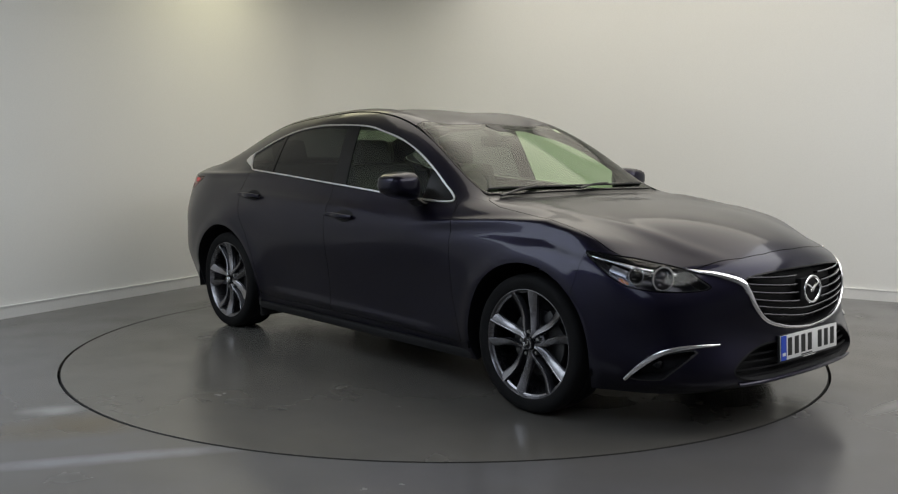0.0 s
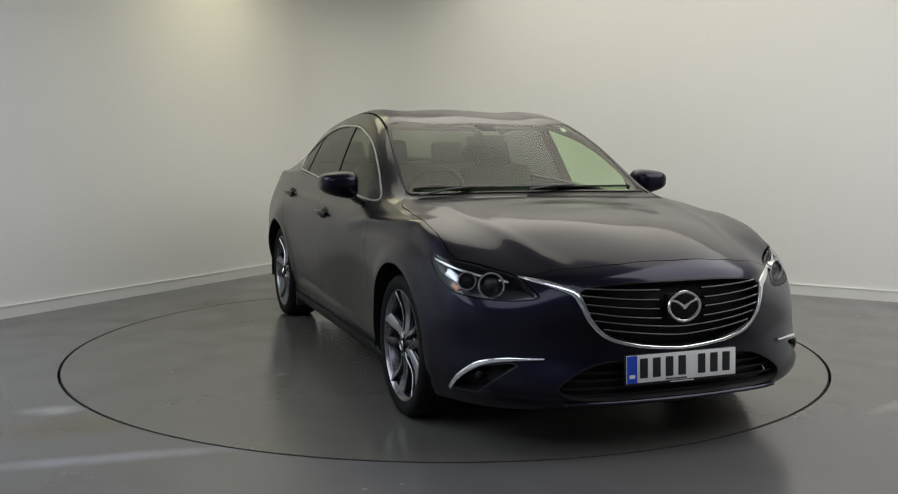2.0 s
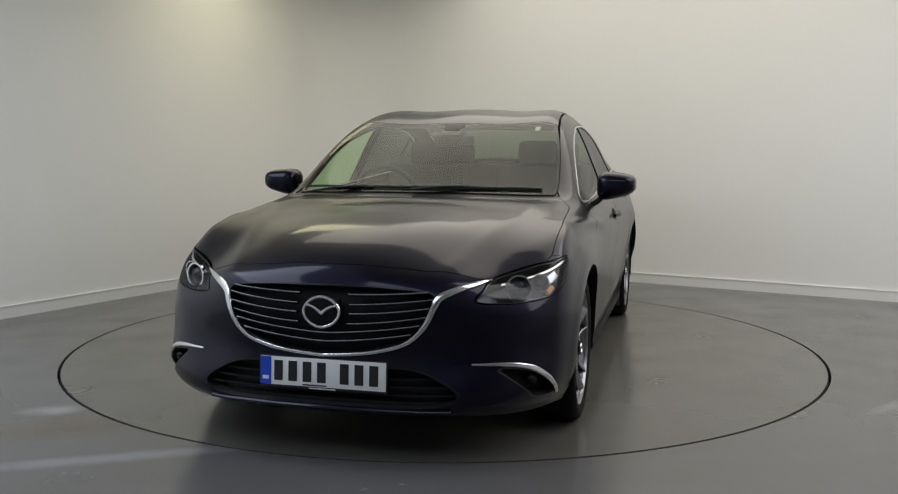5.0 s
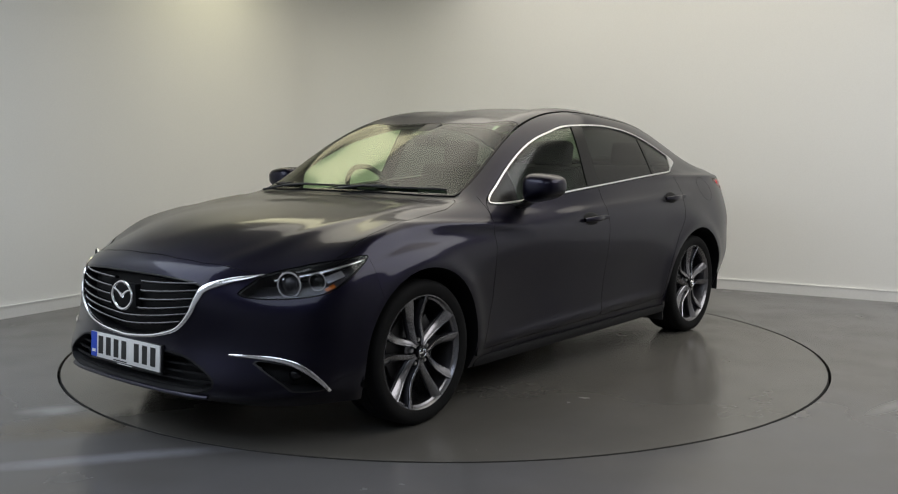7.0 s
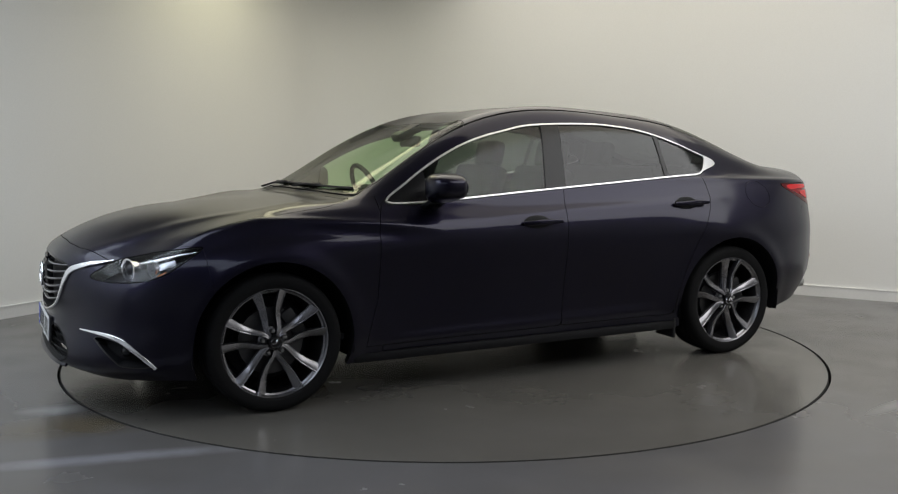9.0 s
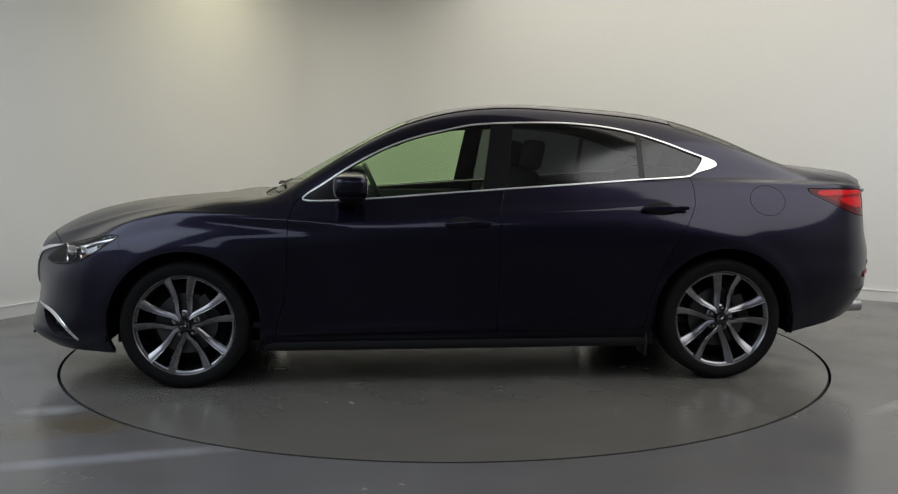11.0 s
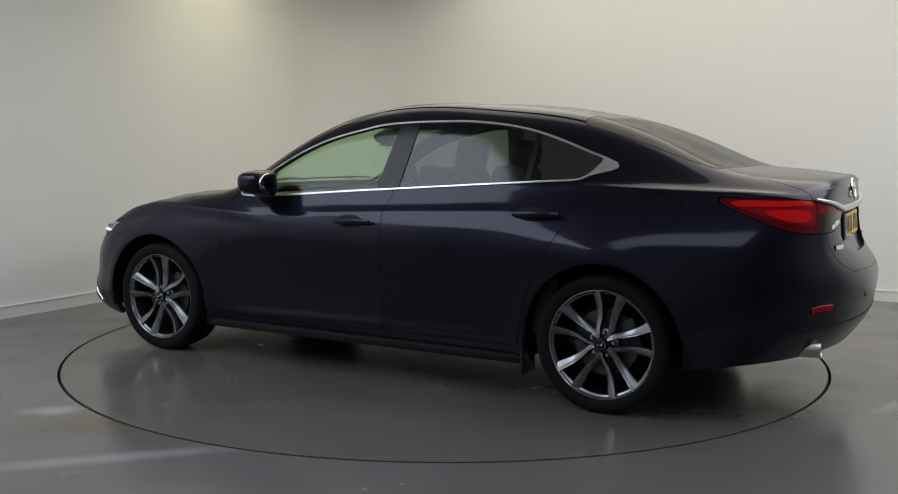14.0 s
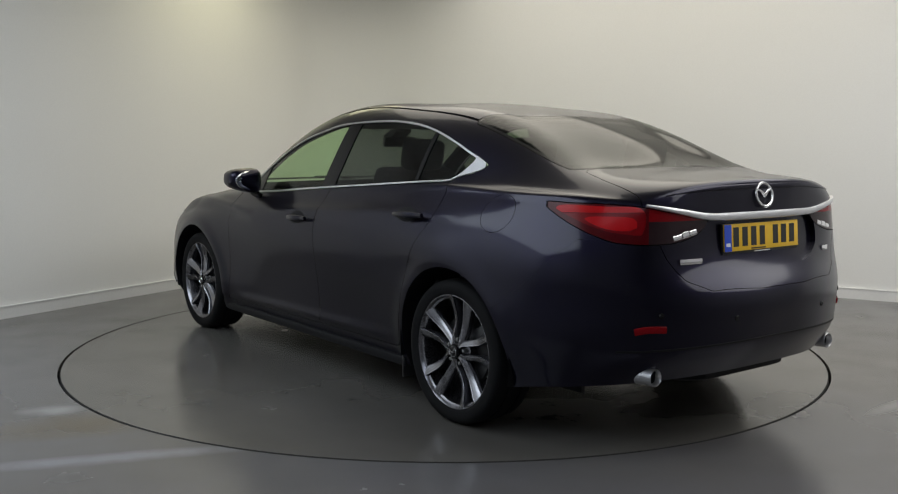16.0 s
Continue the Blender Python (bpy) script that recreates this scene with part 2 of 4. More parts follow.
def wall_strip(name, off_a, off_b, z0, z1, radius, mat, label):
    a, b = wall_run(off_a, radius), wall_run(off_b, radius)
    verts, faces, n = [], [], len(a)
    for p, q in zip(a, b):
        verts += [(p.x, p.y, z0), (p.x, p.y, z1), (q.x, q.y, z1), (q.x, q.y, z0)]
    for i in range(n - 1):
        for k in range(4):
            faces.append((4 * i + k, 4 * i + (k + 1) % 4, 4 * i + 4 + (k + 1) % 4, 4 * i + 4 + k))
    faces += [(3, 2, 1, 0), (4 * n - 4, 4 * n - 3, 4 * n - 2, 4 * n - 1)]
    bm = bmesh.new()
    vs = [bm.verts.new(v) for v in verts]
    for f in faces:
        bm.faces.new([vs[i] for i in f])
    bmesh.ops.recalc_face_normals(bm, faces=bm.faces)
    return tagged(part(name, bm, mat, angle=30), label, kind="structure")


RADIUS = 0.75
wall_strip("wall_back", 0.0, -0.15, 0.0, HEIGHT, RADIUS, WALL, "plain white painted studio wall with a rounded corner")
wall_strip("baseboard", 0.014, 0.001, 0.0, 0.083, RADIUS, SKIRT, "white skirting board along the foot of the wall")
wall_strip("trim", 0.018, 0.001, 0.0835, 0.092, RADIUS, SKIRT, "thin rounded lip on top of the skirting")
far_l, far_r = CORNER - ALONG_L * 10.5, CORNER + ALONG_R * 11.0
far = far_l + (far_r - CORNER)
# unseen, assumed partitions; their grey is set for the car's reflections
for nm, a, b in (("wall_side", far_l, far), ("wall_front", far_r, far)):
    mid, d = (a + b) / 2, b - a
    ob = boxed(nm, (d.length + 0.3, 0.15, HEIGHT), pose(mid.x, mid.y, HEIGHT / 2, 0, 0, math.degrees(math.atan2(d.y, d.x))), DARK_WALL)
    tagged(ob, "assumed grey partition closing the unseen side of the studio", kind="structure")
centre = (CORNER + far) / 2
ob = boxed("ceiling", (10.8, 11.3, 0.1), pose(centre.x, centre.y, HEIGHT + 0.05, 0, 0, 60.1), CEIL)
tagged(ob, "plain white ceiling", kind="structure")

TABLE_R = 2.263
HOLE = TABLE_R + 0.017
# floor with a round opening for the turntable
bm = bmesh.new()
inner, outer = [], []
for i in range(180):
    a = 2 * math.pi * i / 180
    d = Vector((math.cos(a), math.sin(a), 0))
    inner.append((bm.verts.new(d * HOLE), bm.verts.new(d * HOLE + Vector((0, 0, -0.10)))))
    outer.append(bm.verts.new(d * 16))
for i in range(180):
    j = (i + 1) % 180
    bm.faces.new((inner[i][0], outer[i], outer[j], inner[j][0]))
    bm.faces.new((inner[i][1], inner[i][0], inner[j][0], inner[j][1]))
bmesh.ops.recalc_face_normals(bm, faces=bm.faces)
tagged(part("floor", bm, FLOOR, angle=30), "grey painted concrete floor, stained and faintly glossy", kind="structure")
pit = tagged(part("turntable_pit", lathe([(0, -0.11), (HOLE + 0.05, -0.11), (HOLE + 0.05, -0.101)], 96, "Z"), GAP), "dark pit under the turntable", kind="structure")

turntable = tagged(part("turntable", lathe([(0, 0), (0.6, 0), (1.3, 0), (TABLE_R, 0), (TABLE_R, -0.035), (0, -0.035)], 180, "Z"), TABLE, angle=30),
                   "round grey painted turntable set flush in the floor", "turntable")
part("edge_seal", lathe([(TABLE_R + 0.0005, -0.003), (TABLE_R + 0.005, -0.006), (TABLE_R + 0.005, -0.03), (TABLE_R + 0.0005, -0.034)], 180, "Z"), GAP, turntable, "black rubber edge seal")

# ceiling lamps out of the light of which the room lives
DIFF_W = glow("warm_diffuser", (1.0, 0.91, 0.70), 0.05)
DIFF_C = glow("cool_diffuser", (0.82, 0.89, 1.0), 0.05)
for x, y, z, sx, sy, watts, colour, turn in LAMPS:
    lamp = tagged(new("ceiling_light"), "flat white ceiling light panel with a thin frame", "ceiling light", "ceiling lights")
    lamp.matrix_world = pose(x, y, HEIGHT, 0, 0, turn)
    for fx, fy, ax, ay in ((0, sy / 2 + 0.02, sx + 0.08, 0.04), (0, -sy / 2 - 0.02, sx + 0.08, 0.04), (sx / 2 + 0.02, 0, 0.04, sy), (-sx / 2 - 0.02, 0, 0.04, sy)):
        boxed("frame", (ax, ay, 0.04), pose(fx, fy, -0.02), SKIRT, lamp, 0.004)
    boxed("diffuser", (sx, sy, 0.012), pose(0, 0, -0.03), DIFF_W if colour[2] < colour[0] else DIFF_C, lamp)

# ---- the car body: feature lines from nose to tail, lofted; x forward, y to its left, z up, origin midway between the axles ----
SILL = [2.27, 0, 0.2, 2.26, 0.25, 0.2, 2.2, 0.5, 0.195, 2.08, 0.7, 0.19, 1.9, 0.82, 0.19, 1.65, 0.86, 0.19, 1.3, 0.87, 0.19, 0.95, 0.8577, 0.19, 0.6, 0.852, 0.19,
        0.25, 0.852, 0.19, -0.25, 0.852, 0.19, -0.75, 0.852, 0.195, -1.2, 0.858, 0.2, -1.6, 0.86, 0.22, -1.95, 0.83, 0.27, -2.25, 0.63, 0.315, -2.37, 0.37, 0.335, -2.4, 0, 0.34]
LOWER = [2.345, 0, 0.25, 2.335, 0.25, 0.25, 2.29, 0.5, 0.25, 2.14, 0.74, 0.26, 1.95, 0.86, 0.27, 1.65, 0.905, 0.29, 1.3, 0.91, 0.29, 0.95, 0.8893, 0.28, 0.6, 0.87, 0.28,
         0.25, 0.87, 0.28, -0.25, 0.87, 0.28, -0.75, 0.87, 0.28, -1.2, 0.89, 0.29, -1.6, 0.9, 0.32, -1.97, 0.85, 0.36, -2.3, 0.655, 0.4, -2.425, 0.39, 0.42, -2.46, 0, 0.42]
FLANK = [2.33, 0, 0.42, 2.32, 0.26, 0.42, 2.25, 0.5, 0.42, 2.13, 0.72, 0.42, 1.95, 0.87, 0.43, 1.65, 0.925, 0.45, 1.3, 0.93, 0.46, 0.95, 0.9013, 0.45, 0.6, 0.882, 0.45,
         0.25, 0.882, 0.46, -0.25, 0.887, 0.47, -0.75, 0.892, 0.48, -1.2, 0.9218, 0.49, -1.6, 0.935, 0.5, -2, 0.88, 0.5, -2.33, 0.665, 0.52, -2.455, 0.39, 0.53, -2.49, 0, 0.53]
WAIST = [2.335, 0, .57, 2.325, .26, .57, 2.25, .48, .58, 2.11, .71, .58, 1.95, .86, .58, 1.65, .925, .62, 1.30, .935, .64, .95, .915, .64, .60, .905, .64,
         .25, .91, .65, -.25, .915, .66, -.75, .92, .66, -1.2, .93, .67, -1.6, .935, .67, -2.0, .88, .66, -2.335, .665, .66, -2.455, .39, .67, -2.49, 0, .67]
CREASE = [2.305, 0, 0.7, 2.295, 0.25, 0.7, 2.22, 0.47, 0.695, 2.07, 0.66, 0.69, 1.93, 0.83, 0.7, 1.65, 0.895, 0.76, 1.3, 0.905, 0.8, 0.95, 0.9059, 0.82, 0.6, 0.913, 0.83,
          0.25, 0.913, 0.84, -0.25, 0.913, 0.85, -0.75, 0.913, 0.86, -1.2, 0.9058, 0.87, -1.6, 0.895, 0.87, -2, 0.86, 0.83, -2.31, 0.67, 0.8, -2.386, 0.41, 0.8, -2.401, 0, 0.8]
BELT = [2.262, 0, 0.762, 2.25, 0.23, 0.758, 2.165, 0.46, 0.748, 2.02, 0.63, 0.74, 1.88, 0.78, 0.775, 1.65, 0.83, 0.855, 1.3, 0.845, 0.9, 0.95, 0.845, 0.925, 0.6, 0.845, 0.945,
        0.25, 0.84, 0.965, -0.25, 0.835, 0.99, -0.75, 0.825, 1.015, -1.2, 0.81, 1.045, -1.6, 0.8, 1.04, -2, 0.775, 1.03, -2.31, 0.63, 0.985, -2.366, 0.4, 0.97, -2.376, 0, 0.965]
PANE = [2.18, 0, 0.815, 2.165, 0.21, 0.81, 2.085, 0.42, 0.797, 1.94, 0.58, 0.797, 1.8, 0.7, 0.832, 1.6, 0.75, 0.888, 1.28, 0.78, 0.937, 0.95, 0.795, 0.965, 0.6, 0.8, 1.03,
        0.25, 0.77, 1.13, -0.25, 0.745, 1.19, -0.75, 0.735, 1.2, -1.2, 0.745, 1.15, -1.6, 0.745, 1.085, -2, 0.735, 1.055, -2.3, 0.61, 1.04, -2.361, 0.4, 1.045, -2.371, 0, 1.045]
RAIL = [1.97, 0, 0.892, 1.96, 0.19, 0.89, 1.88, 0.37, 0.884, 1.77, 0.5, 0.882, 1.62, 0.59, 0.902, 1.45, 0.64, 0.928, 1.2, 0.67, 0.966, 0.95, 0.7, 0.998, 0.6, 0.685, 1.185,
        0.25, 0.635, 1.351, -0.25, 0.6, 1.436, -0.75, 0.597, 1.4121, -1.2, 0.601, 1.349, -1.6, 0.6099, 1.2267, -1.95, 0.624, 1.1185, -2.28, 0.52, 1.09, -2.354, 0.33, 1.1, -2.364, 0, 1.105]
CROWN = [1.7, 0, 0.937, 1.7, 0.13, 0.936, 1.65, 0.25, 0.935, 1.55, 0.33, 0.937, 1.42, 0.38, 0.947, 1.3, 0.4, 0.958, 1.14, 0.41, 0.978, 0.98, 0.42, 1.008, 0.62, 0.42, 1.2,
         0.25, 0.4, 1.38, -0.25, 0.37, 1.472, -0.75, 0.36, 1.465, -1.2, 0.36, 1.405, -1.6, 0.37, 1.268, -1.9, 0.37, 1.151, -2.192, 0.31, 1.125, -2.304, 0.2, 1.115, -2.334, 0, 1.115]
SPINE = [1.6, 0, 0.948, 1.52, 0, 0.955, 1.44, 0, 0.961, 1.36, 0, 0.967, 1.28, 0, 0.97, 1.2, 0, 0.977, 1.11, 0, 0.986, 1, 0, 1.008, 0.64, 0, 1.205,
         0.24, 0, 1.381, -0.25, 0, 1.482, -0.75, 0, 1.4785, -1.2, 0, 1.414, -1.6, 0, 1.282, -1.88, 0, 1.17, -2.1, 0, 1.143, -2.24, 0, 1.13, -2.316, 0, 1.122]


def spline_matrix(knots, at):
    """Rows that turn values at the knots into values of the natural cubic spline at the places given."""
    k, n = np.asarray(knots, float), len(knots)
    h = np.diff(k)
    A, B = np.zeros((n, n)), np.zeros((n, n))
    A[0, 0] = A[-1, -1] = 1
    for i in range(1, n - 1):
        A[i, i - 1:i + 2] = h[i - 1], 2 * (h[i - 1] + h[i]), h[i]
        B[i, i - 1:i + 2] = 6 / h[i - 1], -6 / h[i - 1] - 6 / h[i], 6 / h[i]
    M = np.linalg.solve(A, B)
    out = np.zeros((len(at), n))
    for r, u in enumerate(at):
        i = min(max(int(np.searchsorted(k, u, "right")) - 1, 0), n - 2)
        a, b = (k[i + 1] - u) / h[i], (u - k[i]) / h[i]
        out[r, i] += a
        out[r, i + 1] += b
        out[r] += ((a ** 3 - a) * M[i] + (b ** 3 - b) * M[i + 1]) * h[i] ** 2 / 6
    return out


def mirrored_ends(L, both):
    """Lines (or stations) with three ghosts mirrored in y past one end or both, so that the skin crosses the middle squarely."""
    flip = np.array([1, -1, 1.0])
    tail = [L[-2 - i] * flip for i in range(3)]
    head = [L[3 - i] * flip for i in range(3)] if both else []
    return np.array(head + list(L) + tail)


def loft(per_s=15, per_v=9):
    lines = np.array([np.array(l).reshape(-1, 3) for l in (SILL, LOWER, FLANK, WAIST, CREASE, BELT, PANE, RAIL, CROWN, SPINE)])
    ks = np.concatenate([[0], np.cumsum(np.linalg.norm(np.diff(lines[1:8], axis=1), axis=2).mean(0))])
    gs = np.concatenate([-ks[3:0:-1], ks, 2 * ks[-1] - ks[-2:-5:-1]])
    us = np.concatenate([np.linspace(a, b, per_s, endpoint=False) for a, b in zip(ks, ks[1:])] + [[ks[-1]]])
    S = spline_matrix(gs, us)
    dense = np.array([S @ mirrored_ends(l, True) for l in lines])
    kv = np.concatenate([[0], np.cumsum(np.linalg.norm(np.diff(dense, axis=0), axis=2).mean(1))])
    gv = np.concatenate([kv, 2 * kv[-1] - kv[-2:-5:-1]])
    vs = np.concatenate([np.linspace(a, b, per_v, endpoint=False) for a, b in zip(kv, kv[1:])] + [[kv[-1]]])
    V = spline_matrix(gv, vs)
    grid = np.einsum("ab,bsc->asc", V, mirrored_ends(dense, False))
    grid[:, 0, 1] = grid[:, -1, 1] = grid[-1, :, 1] = 0
    grid[:, :, 1] = np.maximum(grid[:, :, 1], 0)
    sv = np.stack(np.meshgrid(np.linspace(0, len(ks) - 1, len(us)), np.linspace(0, len(kv) - 1, len(vs))), -1)
    return grid, sv

# ---- cutting the skin into panels ----
WHEEL_R, ARCH_R = 0.328, 0.385
AXLES = (1.415, -1.415)


def ridge(x, z, line, width):
    """How near a skin point lies to a crease that runs along the flank; line: x and z of the crease."""
    lx, lz = zip(*line)
    fade = np.clip((x - lx[0]) / 0.25, 0, 1) * np.clip((lx[-1] - x) / 0.25, 0, 1)
    return fade * np.exp(-((z - np.interp(x, lx, lz)) / width) ** 2)


def shaped_skin():
    """The lofted half body with wheel-arch flares, wing crests and shoulder creases, as points with normals and loft places."""
    grid, sv = loft()

    def normals(g):
        ds, dv = np.gradient(g, axis=1), np.gradient(g, axis=0)
        n = np.cross(ds, dv)
        size = np.linalg.norm(n, axis=2, keepdims=True)
        n = n / np.maximum(size, 1e-12)
        n[(g[:, :, 1] < 1e-5), 1] = 0
        n /= np.maximum(np.linalg.norm(n, axis=2, keepdims=True), 1e-12)
        return n

    n = normals(grid)
    if n[30, 120, 1] < 0:
        n = -n
    x, y, z = grid[..., 0], grid[..., 1], grid[..., 2]
    side = np.clip((y - 0.6) / 0.1, 0, 1)
    push = np.zeros_like(x)
    for ax in AXLES:
        r = np.hypot(x - ax, z - WHEEL_R)
        push += side * 0.008 * np.exp(-((r - 0.40) / 0.05) ** 2)
    push += side * 0.010 * ridge(x, z, [(0.55, .84), (0.9, .868), (1.2, .888), (1.47, .897), (1.9, .80)], 0.017)
    push -= side * 0.008 * ridge(x, z, [(0.55, .80), (0.9, .82), (1.2, .835), (1.5, .83), (1.9, .74)], 0.03)
    push += side * 0.006 * ridge(x, z, [(-1.4, .935), (-0.9, .925), (-0.3, .905), (0.35, .875)], 0.02)
    push += side * 0.007 * ridge(x, z, [(-2.25, 1.035), (-1.9, 1.04), (-1.2, 1.06), (-0.9, 1.05)], 0.012)
    push += side * 0.010 * ridge(x, z, [(-0.98, .315), (0.0, .30), (0.95, .285)], 0.022)
    # haunch over the rear wheel and the swell of the front wing
    push += side * 0.018 * np.exp(-((x + 1.30) / 0.27) ** 2 - ((z - 0.775) / 0.08) ** 2)
    push += side * 0.005 * np.exp(-((x - 1.40) / 0.34) ** 2 - ((z - 0.745) / 0.07) ** 2)
    # creases of the bonnet, from the grille's corners to the screen's
    crest = np.interp(x, [1.0, 1.5, 2.0, 2.2], [.66, .60, .50, .44])
    push += 0.005 * np.clip((x - 1.02) / 0.2, 0, 1) * (z > 0.7) * np.clip((2.25 - x) / 0.2, 0, 1) * np.exp(-((y - crest) / 0.04) ** 2)
    grid = grid + n * push[..., None]
    grid[:, :, 1] = np.maximum(grid[:, :, 1], 0)
    m = normals(grid)
    if m[30, 120, 1] < 0:
        m = -m
    V = np.concatenate([grid, m, sv], axis=2).reshape(-1, 8)
    nv, ns = grid.shape[:2]
    i = np.arange(nv * ns).reshape(nv, ns)
    a, b, c, d = i[:-1, :-1].ravel(), i[:-1, 1:].ravel(), i[1:, 1:].ravel(), i[1:, :-1].ravel()
    F = np.concatenate([np.stack([a, b, c], 1), np.stack([a, c, d], 1)])
    p = V[F][:, :, :3]
    face = np.cross(p[:, 1] - p[:, 0], p[:, 2] - p[:, 0])
    back = (face * V[F][:, 0, 3:6]).sum(1) < 0
    F[back] = F[back][:, ::-1]
    keep = np.linalg.norm(face, axis=1) > 1e-10
    return V, F[keep]


def split(skin, g):
    """The skin where g is below nought, and the rest, cut along the line where it is nought."""
    V, F = skin
    val = g(V)
    inside = val[F] < 0
    count = inside.sum(1)
    new_v, made = [], {}

    def cut(i, j):
        key = (min(i, j), max(i, j))
        if key not in made:
            t = val[i] / (val[i] - val[j])
            made[key] = len(V) + len(new_v)
            new_v.append(V[i] * (1 - t) + V[j] * t)
        return made[key]

    a, b = list(F[count == 3]), list(F[count == 0])
    for f, m in zip(F[(count == 1) | (count == 2)], inside[(count == 1) | (count == 2)]):
        lone = int(np.argmax(m)) if m.sum() == 1 else int(np.argmin(m))
        i, j, k = f[lone], f[(lone + 1) % 3], f[(lone + 2) % 3]
        p, q = cut(i, j), cut(i, k)
        one, two = [(i, p, q)], [(p, j, k), (p, k, q)]
        (a if m.sum() == 1 else b).extend(one)
        (b if m.sum() == 1 else a).extend(two)
    W = np.concatenate([V, np.array(new_v)]) if new_v else V
    return (W, np.array(a).reshape(-1, 3).astype(int)), (W, np.array(b).reshape(-1, 3).astype(int))


def smooth_loop(points, n=8):
    """A closed loop through the points given, rounded between them."""
    P = np.array(points, float)
    out = []
    for i in range(len(P)):
        p0, p1, p2, p3 = (P[(i + k) % len(P)] for k in (-1, 0, 1, 2))
        for t in np.linspace(0, 1, n, endpoint=False):
            out.append(0.5 * (2 * p1 + (p2 - p0) * t + (2 * p0 - 5 * p1 + 4 * p2 - p3) * t * t + (3 * p1 - p0 - 3 * p2 + p3) * t ** 3))
    return np.array(out)


def within(loop, u, v):
    """Signed distance of the places (u, v) from a closed loop, below nought inside."""
    A = np.array(loop, float)
    B = np.roll(A, -1, 0)
    best, odd = np.full(len(u), 1e9), np.zeros(len(u), bool)
    for (ax, ay), (bx, by) in zip(A, B):
        ex, ey = bx - ax, by - ay
        t = np.clip(((u - ax) * ex + (v - ay) * ey) / (ex * ex + ey * ey + 1e-15), 0, 1)
        best = np.minimum(best, np.hypot(u - ax - t * ex, v - ay - t * ey))
        cross = (ay > v) != (by > v)
        with np.errstate(divide="ignore", invalid="ignore"):
            odd ^= cross & (u < (bx - ax) * (v - ay) / (by - ay) + ax)
    return np.where(odd, -best, best)


def take(skin, g, gap=0.0032):
    """A panel cut out of the skin, and the rest, with a shut line between them."""
    piece, rest = split(skin, lambda V: g(V) + gap / 2)
    if gap:
        _, rest = split(rest, lambda V: g(V) - gap / 2)
    return piece, rest


def flank(loop, least=0.5):
    return lambda V: np.where(V[:, 1] > least, within(loop, V[:, 0], V[:, 2]), 1.0)


def plan(loop, v0=4.4, v1=9.5):
    return lambda V: np.where((V[:, 7] > v0) & (V[:, 7] < v1), within(loop, V[:, 0], V[:, 1]), 1.0)


def face_on(loop, ahead=True):
    return lambda V: np.where((V[:, 0] > 1.7) if ahead else (V[:, 0] < -2.0), within(loop, V[:, 1], V[:, 2]), 1.0)


def panel(name, skin, mat, parent, how="both", edge=0.018, label="", lift=0.0, edge_mat=None):
    """A piece of the skin as a mesh with folded edges; how: both halves in one, or the left or the right one."""
    V, F = skin
    used, G = np.unique(F, return_inverse=True)
    P, N, F = V[used, :3].copy(), V[used, 3:6].copy(), G.reshape(-1, 3)
    P += N * lift
    flip = np.array([1, -1, 1.0])
    if how == "right":
        P, N, F = P * flip, N * flip, F[:, ::-1]
    elif how == "both":
        F = np.concatenate([F, F[:, ::-1] + len(P)])
        P, N = np.concatenate([P, P * flip]), np.concatenate([N, N * flip])
    keys = np.round(P, 5) + 0.0
    _, first, back = np.unique(keys, axis=0, return_index=True, return_inverse=True)
    back = back.reshape(-1)
    P, N, F = P[first], N[first], back[F]
    F = F[(F[:, 0] != F[:, 1]) & (F[:, 1] != F[:, 2]) & (F[:, 0] != F[:, 2])]
    N /= np.maximum(np.linalg.norm(N, axis=1, keepdims=True), 1e-9)
    faces, mats = [tuple(f) for f in F], [0] * len(F)
    verts, norms = list(P), list(N)
    if edge:
        seen = {}
        for a, b, c in faces:
            for i, j in ((a, b), (b, c), (c, a)):
                seen[(i, j)] = True
        rim = [(i, j) for i, j in seen if (j, i) not in seen]
        top, low = {}, {}
        for i in {k for e in rim for k in e}:
            top[i] = len(verts)
            verts.append(P[i])
            low[i] = len(verts)
            verts.append(P[i] - N[i] * edge)
            norms += [np.zeros(3), np.zeros(3)]
        for i, j in rim:
            faces.append((top[j], top[i], low[i], low[j]))
            mats.append(1)
    ob = mesh_ob(name, verts, faces, mat, parent, label, True, norms)
    ob.data.materials.append(edge_mat or INNER)
    ob.data.polygons.foreach_set("material_index", mats)
    return ob


def offset(skin, d):
    V = skin[0].copy()
    V[:, :3] -= V[:, 3:6] * d
    V[:, 1] = np.maximum(V[:, 1], 0)
    return V, skin[1]


def sided(name, skin, mat, parents, edge=0.018, label="", lift=0.0, edge_mat=None):
    """The same piece on the left and on the right."""
    ps = parents if isinstance(parents, (list, tuple)) else (parents, parents)
    return [panel(name, skin, mat, ps[0], "left", edge, label, lift, edge_mat), panel(name, skin, mat, ps[1], "right", edge, label, lift, edge_mat)]


car = tagged(new("car"), "dark metallic blue four-door saloon car parked on the turntable", "car")
V0, F0 = shaped_skin()
from mathutils.bvhtree import BVHTree
HALF = BVHTree.FromPolygons([Vector(v[:3]) for v in V0], [tuple(int(i) for i in f) for f in F0])


